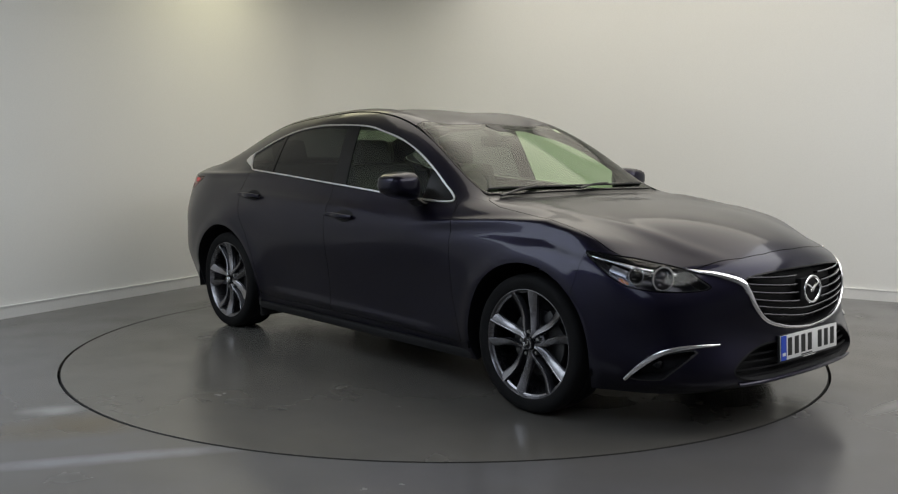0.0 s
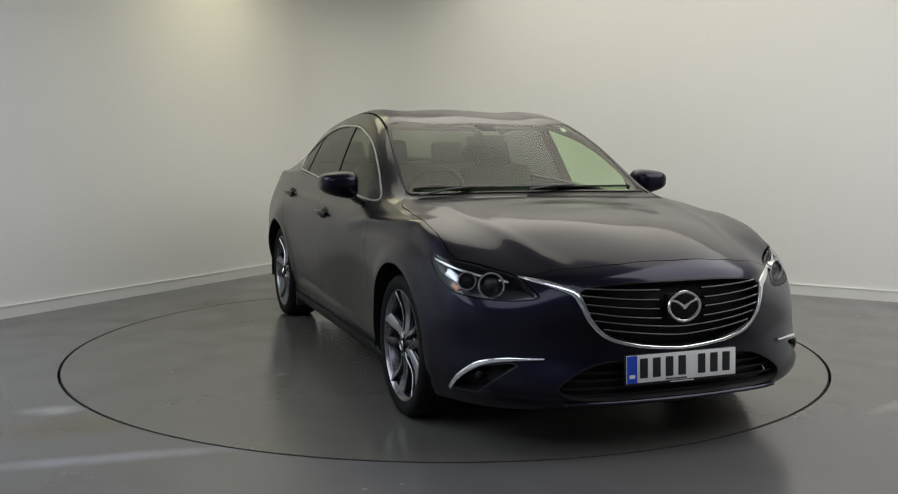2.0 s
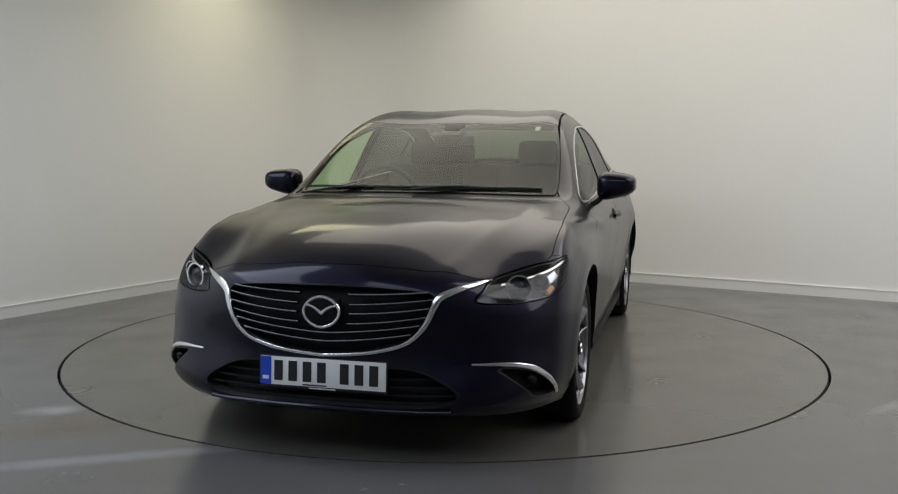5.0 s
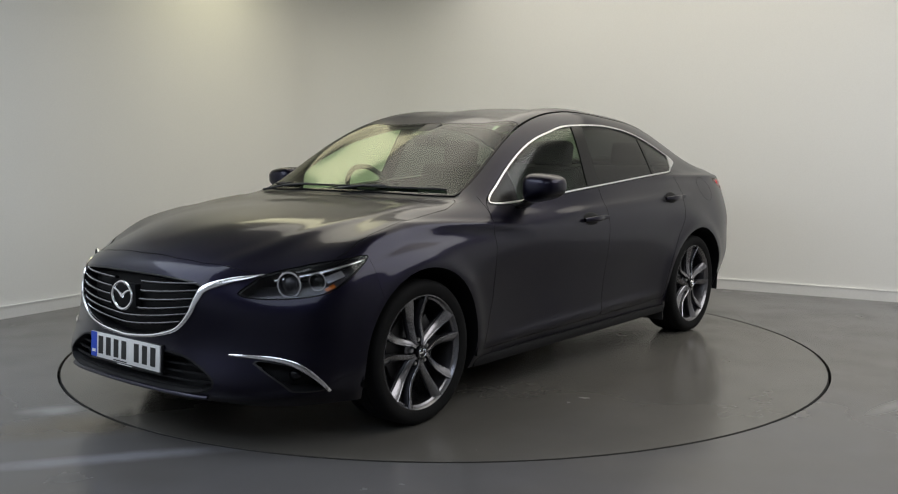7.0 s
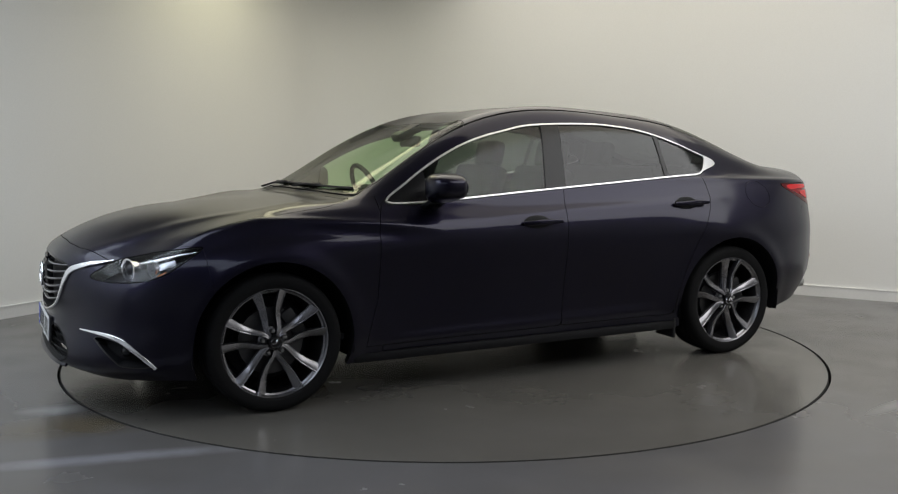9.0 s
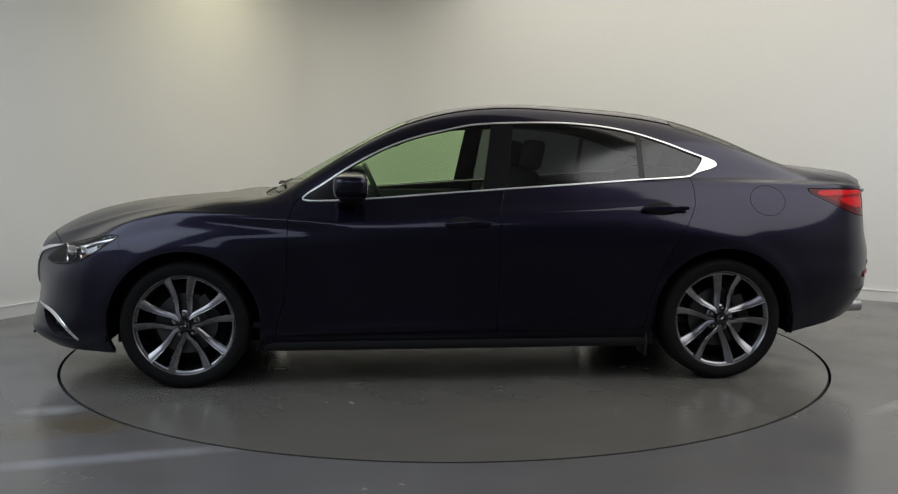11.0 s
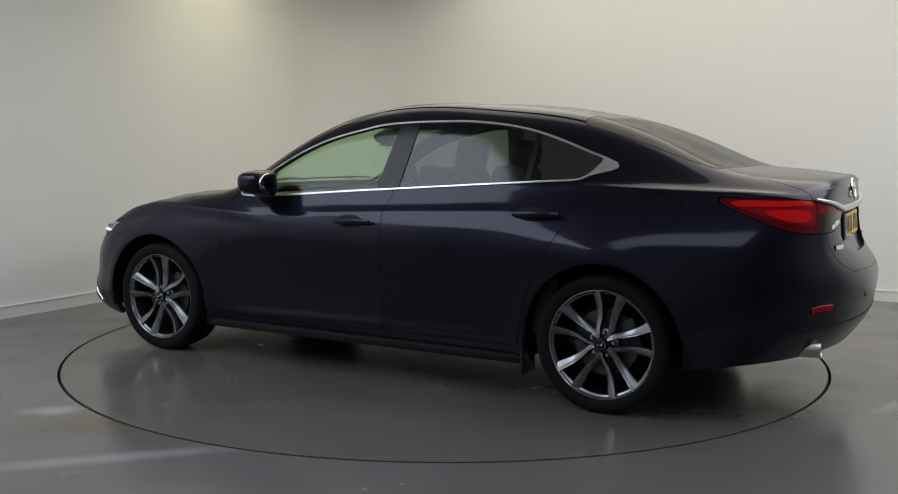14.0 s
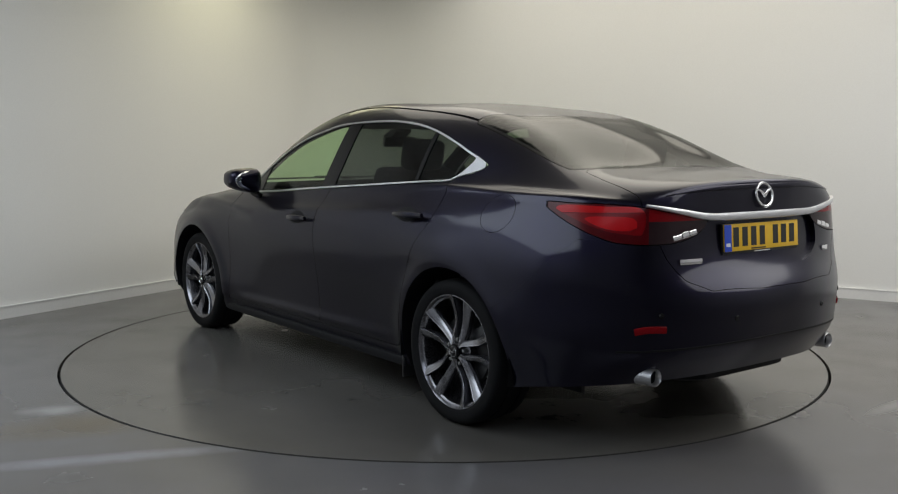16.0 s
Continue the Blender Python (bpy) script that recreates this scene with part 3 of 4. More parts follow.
def on_front(y, z):
    hit = HALF.ray_cast(Vector((4, max(abs(y), 1e-4), z)), Vector((-1, 0, 0)))
    p, n = hit[0].copy(), hit[1].copy()
    return (p, n) if y >= 0 else (Vector((p.x, -p.y, p.z)), Vector((n.x, -n.y, n.z)))


def on_back(y, z):
    hit = HALF.ray_cast(Vector((-4, max(abs(y), 1e-4), z)), Vector((1, 0, 0)))
    p, n = hit[0].copy(), hit[1].copy()
    return (p, n) if y >= 0 else (Vector((p.x, -p.y, p.z)), Vector((n.x, -n.y, n.z)))


def on_side(x, z, sign=1):
    hit = HALF.ray_cast(Vector((x, 3, z)), Vector((0, -1, 0)))
    p, n = hit[0].copy(), hit[1].copy()
    return (p, n) if sign > 0 else (Vector((p.x, -p.y, p.z)), Vector((n.x, -n.y, n.z)))


def on_top(x, y):
    hit = HALF.ray_cast(Vector((x, max(abs(y), 1e-4), 3)), Vector((0, 0, -1)))
    p, n = hit[0].copy(), hit[1].copy()
    return (p, n) if y >= 0 else (Vector((p.x, -p.y, p.z)), Vector((n.x, -n.y, n.z)))


def strip_on(name, hits, halves, mat, parent, thick=0.004, rise=0.002, label=""):
    """A raised strip that follows the skin; hits: places with normals."""
    ts = [(hits[min(i + 1, len(hits) - 1)][0] - hits[max(i - 1, 0)][0]).normalized() for i in range(len(hits))]
    wide = [n.cross(t).normalized() for (p, n), t in zip(hits, ts)]
    return part(name, sweep([p + n * rise for p, n in hits], wide, halves, [thick] * len(hits)), mat, parent, label)


def curve(points, n=8):
    """An open smooth run through points of any dimension."""
    P = [np.array(p, float) for p in points]
    P = [2 * P[0] - P[1]] + P + [2 * P[-1] - P[-2]]
    out = []
    for p0, p1, p2, p3 in zip(P, P[1:], P[2:], P[3:]):
        for t in np.linspace(0, 1, n, endpoint=False):
            out.append(0.5 * (2 * p1 + (p2 - p0) * t + (2 * p0 - 5 * p1 + 4 * p2 - p3) * t * t + (3 * p1 - p0 - 3 * p2 + p3) * t ** 3))
    return out + [P[-2]]


skin = (V0, F0)
# wheel openings
for ax in AXLES:
    _, skin = split(skin, lambda V: np.where(V[:, 1] > 0.55, np.hypot(V[:, 0] - ax, V[:, 2] - WHEEL_R) - ARCH_R, 1.0))

# side windows
DLO = smooth_loop([(.818, .963), (.5, .966), (.027, .999), (-.577, 1.039), (-1.0, 1.067), (-1.233, 1.081), (-1.295, 1.104), (-1.436, 1.155),
                   (-1.264, 1.229), (-1.148, 1.273), (-1.0, 1.320), (-.85, 1.353), (-.70, 1.371), (-.55, 1.380), (-.304, 1.378), (-.086, 1.365),
                   (.068, 1.334), (.224, 1.297), (.38, 1.241), (.535, 1.163), (.689, 1.066)], 5)
lights, skin = take(skin, flank(DLO), 0.003)
glazing, surround = take(lights, lambda V: np.maximum(flank(DLO)(V) + 0.0095, (V[:, 0] + 1.285) * -0.767 + (V[:, 2] - 1.105) * -0.642), 0.0)

# windscreen and rear window
SCREEN = smooth_loop([(1.0, 0.0), (.985, .45), (.955, .648), (.90, .697), (.60, .668), (.31, .612), (.258, .585), (.245, .3), (.232, 0), (.245, -.3), (.5, -.5), (.985, -.45)], 6)
screen, skin = take(skin, plan(SCREEN, 6.9), 0.004)
BACK = smooth_loop([(-1.255, 0), (-1.24, .38), (-1.20, .575), (-1.30, .597), (-1.58, .606), (-1.80, .612), (-1.872, .585), (-1.90, .42), (-1.93, .147), (-1.935, -.1), (-1.6, -.6), (-1.25, -.2)], 6)
backlight, skin = take(skin, plan(BACK, 6.9), 0.004)
COWL = [(1.05, -.2), (1.05, 0), (1.035, .45), (1.0, .66), (.96, .72), (.90, .70), (.90, -.2)]
cowl, skin = take(skin, plan(COWL, 6.4), 0.003)

# bonnet, lamps, grille and openings of the nose
LAMP = smooth_loop([(2.179, .646), (2.126, .690), (2.08, .717), (1.972, .747), (1.876, .773), (1.735, .789), (1.815, .729), (1.906, .671), (1.996, .641), (2.109, .630)], 5)
head, skin = take(skin, flank(LAMP, 0.4), 0.004)
BONNET = [(2.237, -.3), (2.237, 0), (2.226, .233), (2.196, .371), (2.154, .468), (2.11, .56), (2.07, .628), (1.972, .70), (1.88, .79), (1.82, .812), (1.731, .812), (1.556, .812),
          (1.344, .80), (1.12, .79), (1.0, .745), (.98, .72), (1.01, .66), (1.035, .45), (1.05, 0), (1.05, -.3)]
bonnet, skin = take(skin, plan(BONNET, 4.45))
GRILLE = smooth_loop([(-.6, .712), (-.25, .712), (.1, .711), (.25, .708), (.40, .692), (.434, .655), (.404, .572), (.338, .505), (.228, .468), (.1, .446), (-.25, .44), (-.6, .44)], 5)
grille_hole, skin = take(skin, face_on(GRILLE), 0.0)
INTAKE = smooth_loop([(-.6, .405), (-.25, .405), (.2, .405), (.37, .395), (.50, .335), (.535, .285), (.45, .245), (.2, .235), (-.25, .232), (-.6, .232)], 5)
intake_hole, skin = take(skin, face_on(INTAKE), 0.0)
FOG = smooth_loop([(2.185, .394), (2.10, .378), (2.052, .345), (1.968, .266), (2.08, .262), (2.118, .288), (2.165, .345)], 5)
fog_hole, skin = take(skin, flank(FOG, 0.5), 0.0)

# tail: lamps, lid, plate recess
wrap = lambda V: 0.8 - V[:, 0] - V[:, 1]
TAIL = smooth_loop([(1.897, 1.019), (2.06, 1.022), (2.247, 1.022), (2.429, 1.013), (2.60, .99), (2.80, .964), (2.767, .914), (2.619, .874), (2.371, .871), (2.218, .890), (2.03, .948)], 5)
tail, skin = take(skin, lambda V: np.where((V[:, 0] < -1.7) & (V[:, 1] > 0.2), within(TAIL, wrap(V), V[:, 2]), 1.0), 0.004)
drop = lambda V: V[:, 2] + V[:, 0] + 2.3
LID = [(-.2, 1.58), (0, 1.58), (.15, 1.565), (.40, 1.56), (.54, 1.552), (.575, 1.53), (.61, 1.33), (.64, 1.094), (.652, 1.037), (.62, .88), (.581, .767), (.512, .633), (.412, .544), (.15, .498), (-.2, .495)]
lid, skin = take(skin, lambda V: np.where(V[:, 0] < -1.7, within(LID, V[:, 1], drop(V)), 1.0))
NICHE = smooth_loop([(-.6, .955), (-.25, .955), (.2, .955), (.37, .95), (.405, .84), (.31, .772), (.15, .752), (-.25, .748), (-.6, .748)], 5)
niche, lid = take(lid, face_on(NICHE, False), 0.0)

# doors, flap, bumpers, wings, roof
F_DOOR = [(.80, 1.0), (.845, .962), (.885, .87), (.90, .50), (.95, .31), (.955, .265), (-.20, .272), (-.207, .76), (-.21, .907), (-.24, 1.02), (-.25, 1.12), (.5, 1.1)]
R_DOOR = [(-.25, 1.12), (-.24, 1.02), (-.21, .907), (-.207, .76), (-.20, .272), (-.985, .275), (-1.005, .40), (-1.05, .55), (-1.12, .70), (-1.185, .813), (-1.23, .883), (-1.259, .952), (-1.264, 1.03), (-1.24, 1.12)]
front_door, skin = take(skin, flank(F_DOOR))
rear_door, skin = take(skin, flank(R_DOOR))
FLAP = smooth_loop([(-1.665 + .098 * math.cos(a), .962 + .079 * math.sin(a)) for a in np.linspace(0, 2 * math.pi, 13)[:-1]], 4)
flap, flapped = take(skin, flank(FLAP), 0.002)
F_BUMP = [(1.735, .79), (1.715, .66), (1.69, .55), (1.69, .05), (2.7, .05), (2.7, .9), (2.0, .9), (1.9, .80)]
R_BUMP = [(-2.10, .885), (-1.90, .70), (-1.80, .62), (-1.70, .56), (-1.70, .05), (-2.8, .05), (-2.8, .90), (-2.3, .89)]


def bumpers(s):
    f, s = take(s, lambda V: np.where((V[:, 0] > 1.5) & (V[:, 7] < 5.6), within(F_BUMP, V[:, 0], V[:, 2]), 1.0), 0.0012)
    r, s = take(s, lambda V: np.where(V[:, 0] < -1.5, within(R_BUMP, V[:, 0], V[:, 2]), 1.0), 0.0003)
    wing, s = take(s, lambda V: np.where(V[:, 7] < 6.4, 0.865 - V[:, 0], 1.0), 0.003)
    top, s = take(s, lambda V: np.where((V[:, 0] < .45) & (V[:, 0] > -1.5), 7.12 - V[:, 7], 1.0) * 0.1, 0.006)
    return f, r, wing, top, s


f_bump, r_bump, wing, roof, shell = bumpers(skin)
_, _, _, _, shell_l = bumpers(flapped)

panel("body_shell", shell_l, PAINT, car, "left", 0.03)
panel("body_shell", shell, PAINT, car, "right", 0.03)
panel("roof", roof, PAINT, car)
bonnet_ob = panel("bonnet", bonnet, PAINT, car)
boot = panel("boot_lid", lid, PAINT, car)
bumper_f = panel("front_bumper", f_bump, PAINT, car, edge=0.03)
bumper_r = panel("rear_bumper", r_bump, PAINT, car, edge=0.03)
sided("front_wing", wing, PAINT, car, 0.03)
doors_f = sided("front_door", front_door, PAINT, car)
doors_r = sided("rear_door", rear_door, PAINT, car)
panel("fuel_flap", flap, PAINT, car, "left", 0.01)
panel("cowl", cowl, BLACK, car, label="black plastic scuttle under the windscreen", lift=-0.006)
headliner = offset(roof, 0.03)
panel("headlining", headliner, HEADLINE, car, edge=0)

# chrome round the side windows, split at the door edges
sided("window_surround", surround, SATIN, car, 0.006, "bright chrome window surround", 0.004, SATIN)
slope_b = lambda x0, V: V[:, 0] - x0 + (V[:, 2] - 1.02) * 0.18
pane_f, others = take(glazing, lambda V: -slope_b(-.125, V), 0.0)
pillar, others = take(others, lambda V: -(V[:, 0] + .258 + (V[:, 2] - 1.02) * 0.14), 0.0)
pane_r, others = take(others, lambda V: -(V[:, 0] + .975 + (V[:, 2] - 1.08) * 0.02), 0.0)
bar, pane_q = take(others, lambda V: -(V[:, 0] + 1.003 + (V[:, 2] - 1.08) * 0.02), 0.0)
sail, pane_f = take(pane_f, lambda V: .585 - V[:, 0], 0.0)
sided("mirror_sail", sail, GLOSS_BLACK, doors_f, 0.006, "gloss black corner panel", 0.0)
sided("door_window", pane_f, GLASS_FRONT, doors_f, 0.0, "lightly tinted clear door glass", -0.004)
sided("pillar_cover", pillar, GLOSS_BLACK, car, 0.008, "gloss black pillar cover", 0.001)
sided("door_window", pane_r, GLASS_REAR, doors_r, 0.0, "dark privacy glass", -0.004)
sided("window_divider", bar, GLOSS_BLACK, doors_r, 0.008, "black window divider", 0.0)
sided("quarter_window", pane_q, GLASS_REAR, doors_r, 0.0, "dark privacy glass", -0.004)
shrink = lambda loop, d, v0: (lambda V: plan(loop, v0)(V) + d)
clear_s, frit_s = split(screen, shrink(SCREEN, 0.013, 0))
panel("windscreen", clear_s, GLASS_FRONT, car, edge=0, label="clear laminated windscreen")
panel("windscreen_border", frit_s, GLOSS_BLACK, car, edge=0.01, label="black ceramic border of the windscreen")
clear_b, frit_b = split(backlight, shrink(BACK, 0.014, 0))
panel("rear_window", clear_b, GLASS_BACK, car, edge=0, label="dark tinted rear window")
panel("rear_window_border", frit_b, GLOSS_BLACK, car, edge=0.01, label="black border of the rear window")

# ---- nose ----
backing = panel("grille_backing", offset(grille_hole, 0.055), INNER, car, edge=0)
panel("grille_reveal", split(grille_hole, lambda V: face_on(GRILLE)(V) + 0.006)[1], GLOSS_BLACK, car, edge=0.055, label="gloss black grille rim")


def edge_of_grille(z):
    zs, ys = (.44, .468, .505, .572, .655, .70), (.05, .228, .338, .404, .434, .41)
    return float(np.interp(z, zs, ys))


for k, (z_out, z_mid, inner) in enumerate(((.684, .672, .10), (.657, .634, .108), (.624, .599, .108), (.591, .561, .10), (.560, .522, 0), (.525, .488, 0))):
    for s in ((1, -1) if inner else (0,)):
        reach = edge_of_grille(z_out) - 0.012
        ys = np.linspace(inner, reach, 12) * s if s else np.linspace(-reach, reach, 24)
        zs = z_mid + (z_out - z_mid) * ((np.abs(ys) - inner) / (reach - inner)) ** 1.4
        pts = [on_front(y, z) for y, z in zip(ys, zs)]
        P = [p - Vector((0.014, 0, 0)) for p, n in pts]
        slat = part("grille_slat", sweep(P, [(0, 0, 1)] * len(P), [0.006] * len(P), [0.010] * len(P)), GLOSS_BLACK, car, "gloss black grille slat")
        part("slat_edge", sweep([p + Vector((0.010, 0, 0.004)) for p in P], [(0, 0, 1)] * len(P), [0.0028] * len(P), [0.003] * len(P), 8), SLAT, slat, "thin silver edge")


def emblem(name, at, n_out, w, h, parent):
    """An oval chrome ring with a chevron in it, facing along n_out."""
    z = Vector((0, 0, 1))
    out = n_out.normalized()
    across = z.cross(out).normalized()
    up = out.cross(across)
    pos = lambda a, b, c=0.0: at + across * a + up * b + out * c
    ring = [pos(w * math.cos(t), h * math.sin(t) * (1 - 0.06 * math.cos(2 * t)), 0.006) for t in np.linspace(0, 2 * math.pi, 49)[:-1]]
    bm = bmesh.new()
    loops = []
    for i, p in enumerate(ring):
        c = (p - at).normalized()
        loops.append([bm.verts.new(p + c * (0.0065 * math.cos(t)) + out * (0.0055 * math.sin(t))) for t in np.linspace(0, 2 * math.pi, 9)[:-1]])
    for i in range(48):
        a, b = loops[i], loops[(i + 1) % 48]
        for k in range(8):
            bm.faces.new((a[k], b[k], b[(k + 1) % 8], a[(k + 1) % 8]))
    bmesh.ops.recalc_face_normals(bm, faces=bm.faces)
    base = part(name, bm, CHROME, parent, "oval chrome emblem ring")
    run = curve([(-.88, .48), (-.5, .36), (-.15, .08), (0, -.10), (.15, .08), (.5, .36), (.88, .48)], 5)
    P = [pos(a * w, b * h, 0.006) for a, b in run]
    part("emblem_chevron", sweep(P, [up] * len(P), [0.0075 - 0.004 * abs(a) for a, b in run], [0.005] * len(P), 8), CHROME, base)
    return base


bp_, bn_ = on_front(0, .607)
emblem("front_emblem", bp_ + Vector((0.004, 0, 0)), Vector((1, 0, 0.05)), .073, .055, car)
boxed("emblem_plinth", (0.03, .13, .10), pose(bp_.x - .026, 0, .607), INNER, car, 0.006)

# chrome wing round the foot of the grille, running out between lamp and bonnet
for s in (1, -1):
    run = curve([(0.0, .437), (.12, .447), (.228, .464), (.33, .497), (.395, .56), (.425, .625), (.448, .668), (.52, .697), (.575, .709), (.612, .717)], 6)
    hits = [on_front(y * s if y > 0 else 1e-4 * s, z) for y, z in run]
    n_ = len(hits)
    width = np.interp(np.arange(n_), np.linspace(0, n_ - 1, 7), [.0065, .007, .0085, .012, .0155, .011, .003])
    strip_on("grille_wing", hits, list(width), CHROME, bumper_f, 0.007, 0.004, "polished chrome grille wing")

# lower intake, its mesh and the plate
panel("intake_backing", offset(intake_hole, 0.07), INNER, bumper_f, edge=0)
panel("intake_rim", split(intake_hole, lambda V: face_on(INTAKE)(V) + 0.008)[1], INNER, bumper_f, edge=0.06)
for z in (.262, .292, .322, .352, .382):
    reach = float(np.interp(z, (.235, .285, .335, .40), (.40, .51, .48, .33)))
    P = [on_front(y, z)[0] - Vector((0.03, 0, 0)) for y in np.linspace(-reach, reach, 20)]
    part("intake_bar", sweep(P, [(0, 0, 1)] * 20, [0.005] * 20, [0.006] * 20, 8), INNER, bumper_f)
chin = [on_front(y, .240) for y in np.linspace(-.50, .50, 30)]
strip_on("chin_lip", chin, [0.006] * 30, PAINT, bumper_f, 0.01, 0.006)


def number_plate(name, m, board, parent, label):
    """A plate with a blue band and its writing as plain bars; x to the reader's left, y out of the plate, z up."""
    base = boxed(name, (.52, .006, .111), m, board, parent, 0.002, label)
    boxed("plate_band", (.046, .0012, .109), m @ pose(.236, .0036, 0), PLATE_B, base)
    boxed("band_mark", (.026, .001, .014), m @ pose(.236, .0046, -.028), PLATE_W, base)
    for k, x in enumerate((.182, .122, .062, .002, -.092, -.152, -.212)):
        boxed("plate_bar", (.036, .0012, .079), m @ pose(x, .0036, .002), INK, base)
    boxed("maker_bar", (.10, .001, .005), m @ pose(.03, .0036, -.049), INK, base)
    holder = boxed("plate_holder", (.53, .012, .124), m @ pose(0, -.008, -.004), BLACK, parent, 0.003)
    boxed("holder_bar", (.11, .002, .004), m @ pose(.0, .0, -.062), PLATE_W, holder)
    return base


number_plate("front_plate", pose(2.338, 0, .366, 3, 0, -90), PLATE_W, car, "white number plate with a blue band")
number_plate("rear_plate", pose(-2.374, 0, .878, 4, 0, 90), PLATE_Y, boot, "yellow number plate with a blue band")

# fog lamp niches and their chrome brows
for s, how in ((1, "left"), (-1, "right")):
    panel("fog_niche", offset(fog_hole, 0.05), INNER, bumper_f, how, 0)
    panel("niche_rim", split(fog_hole, lambda V: flank(FOG, 0.5)(V) + 0.006)[1], BLACK, bumper_f, how, 0.05)
    hits = []
    for x, z in curve([(2.225, .409), (2.156, .403), (2.102, .388), (2.056, .357), (1.952, .258)], 7):
        hits.append(on_side(x, z, s))
    n_ = len(hits)
    strip_on("fog_brow", hits, list(np.interp(np.arange(n_), [0, n_ * .25, n_ * .7, n_ - 1], [.004, .009, .012, .008])), CHROME, bumper_f, 0.004, 0.004, "chrome fog lamp brow")
    p, n = on_side(2.09, .335, s)
    lampm = lathe([(0, .012), (.012, .010), (.02, .004), (.024, -.004), (.024, -.02)], 20, "X")
    bmesh.ops.transform(lampm, matrix=Matrix.Translation(p - n * 0.03), verts=lampm.verts)
    part("fog_lamp", lampm, GLOSS_BLACK, bumper_f, "small round fog lamp")

# headlamps
for s, how in ((1, "left"), (-1, "right")):
    lamp = panel("headlamp", offset(head, 0.075), BOWL, car, how, 0, "clear headlamp with projector lens and chrome light guide")
    panel("lamp_cover", head, LENS, lamp, how, 0, lift=0.001)
    panel("lamp_rim", split(head, lambda V: flank(LAMP, 0.4)(V) + 0.005)[1], GLOSS_BLACK, lamp, how, 0.07)
    sgn = Matrix.Diagonal((1, s, 1, 1))
    aim = Vector((0.93, 0.36 * s, 0.0)).normalized()
    quat = aim.to_track_quat("X", "Z").to_matrix().to_4x4()
    for at, r in ((Vector((2.015, .705 * s, .684)), .042), (Vector((1.925, .775 * s, .694)), .030)):
        bowl = lathe([(r * 1.25, .016), (r * 1.30, .022), (r * 1.12, .022), (r * 1.0, .004), (r * .95, -.02)], 32, "X")
        bmesh.ops.transform(bowl, matrix=Matrix.Translation(at) @ quat, verts=bowl.verts)
        ringp = part("projector_ring", bowl, CHROME, lamp, "chrome projector ring")
        eye = lathe([(0, .026), (r * .4, .023), (r * .75, .012), (r * .98, -.006)], 28, "X")
        bmesh.ops.transform(eye, matrix=Matrix.Translation(at) @ quat, verts=eye.verts)
        part("projector_lens", eye, GLOSS_BLACK if r < .04 else RIM_DARK, ringp)
    brow = [on_side(x, z, s) for x, z in curve([(2.06, .706), (1.97, .729), (1.88, .754), (1.765, .775)], 6)]
    strip_on("light_guide", [(p - n * 0.016, n) for p, n in brow], [0.006] * len(brow), CHROME, lamp, 0.006, 0.0, "bright light guide strip")
    box_run = [on_side(x, z, s) for x, z in curve([(1.93, .712), (1.90, .722), (1.86, .736)], 4)]
    strip_on("corner_reflector", [(p - n * 0.03, n) for p, n in box_run], [0.018] * len(box_run), SLAT, lamp, 0.006, 0.0, "silvered corner reflector")
    side_r = [on_side(x, z, s) for x, z in curve([(1.945, .668), (1.925, .676), (1.905, .686)], 4)]
    strip_on("side_reflector", [(p - n * 0.04, n) for p, n in side_r], [0.012] * len(side_r), AMBER, lamp, 0.008, 0.0, "amber side reflector")

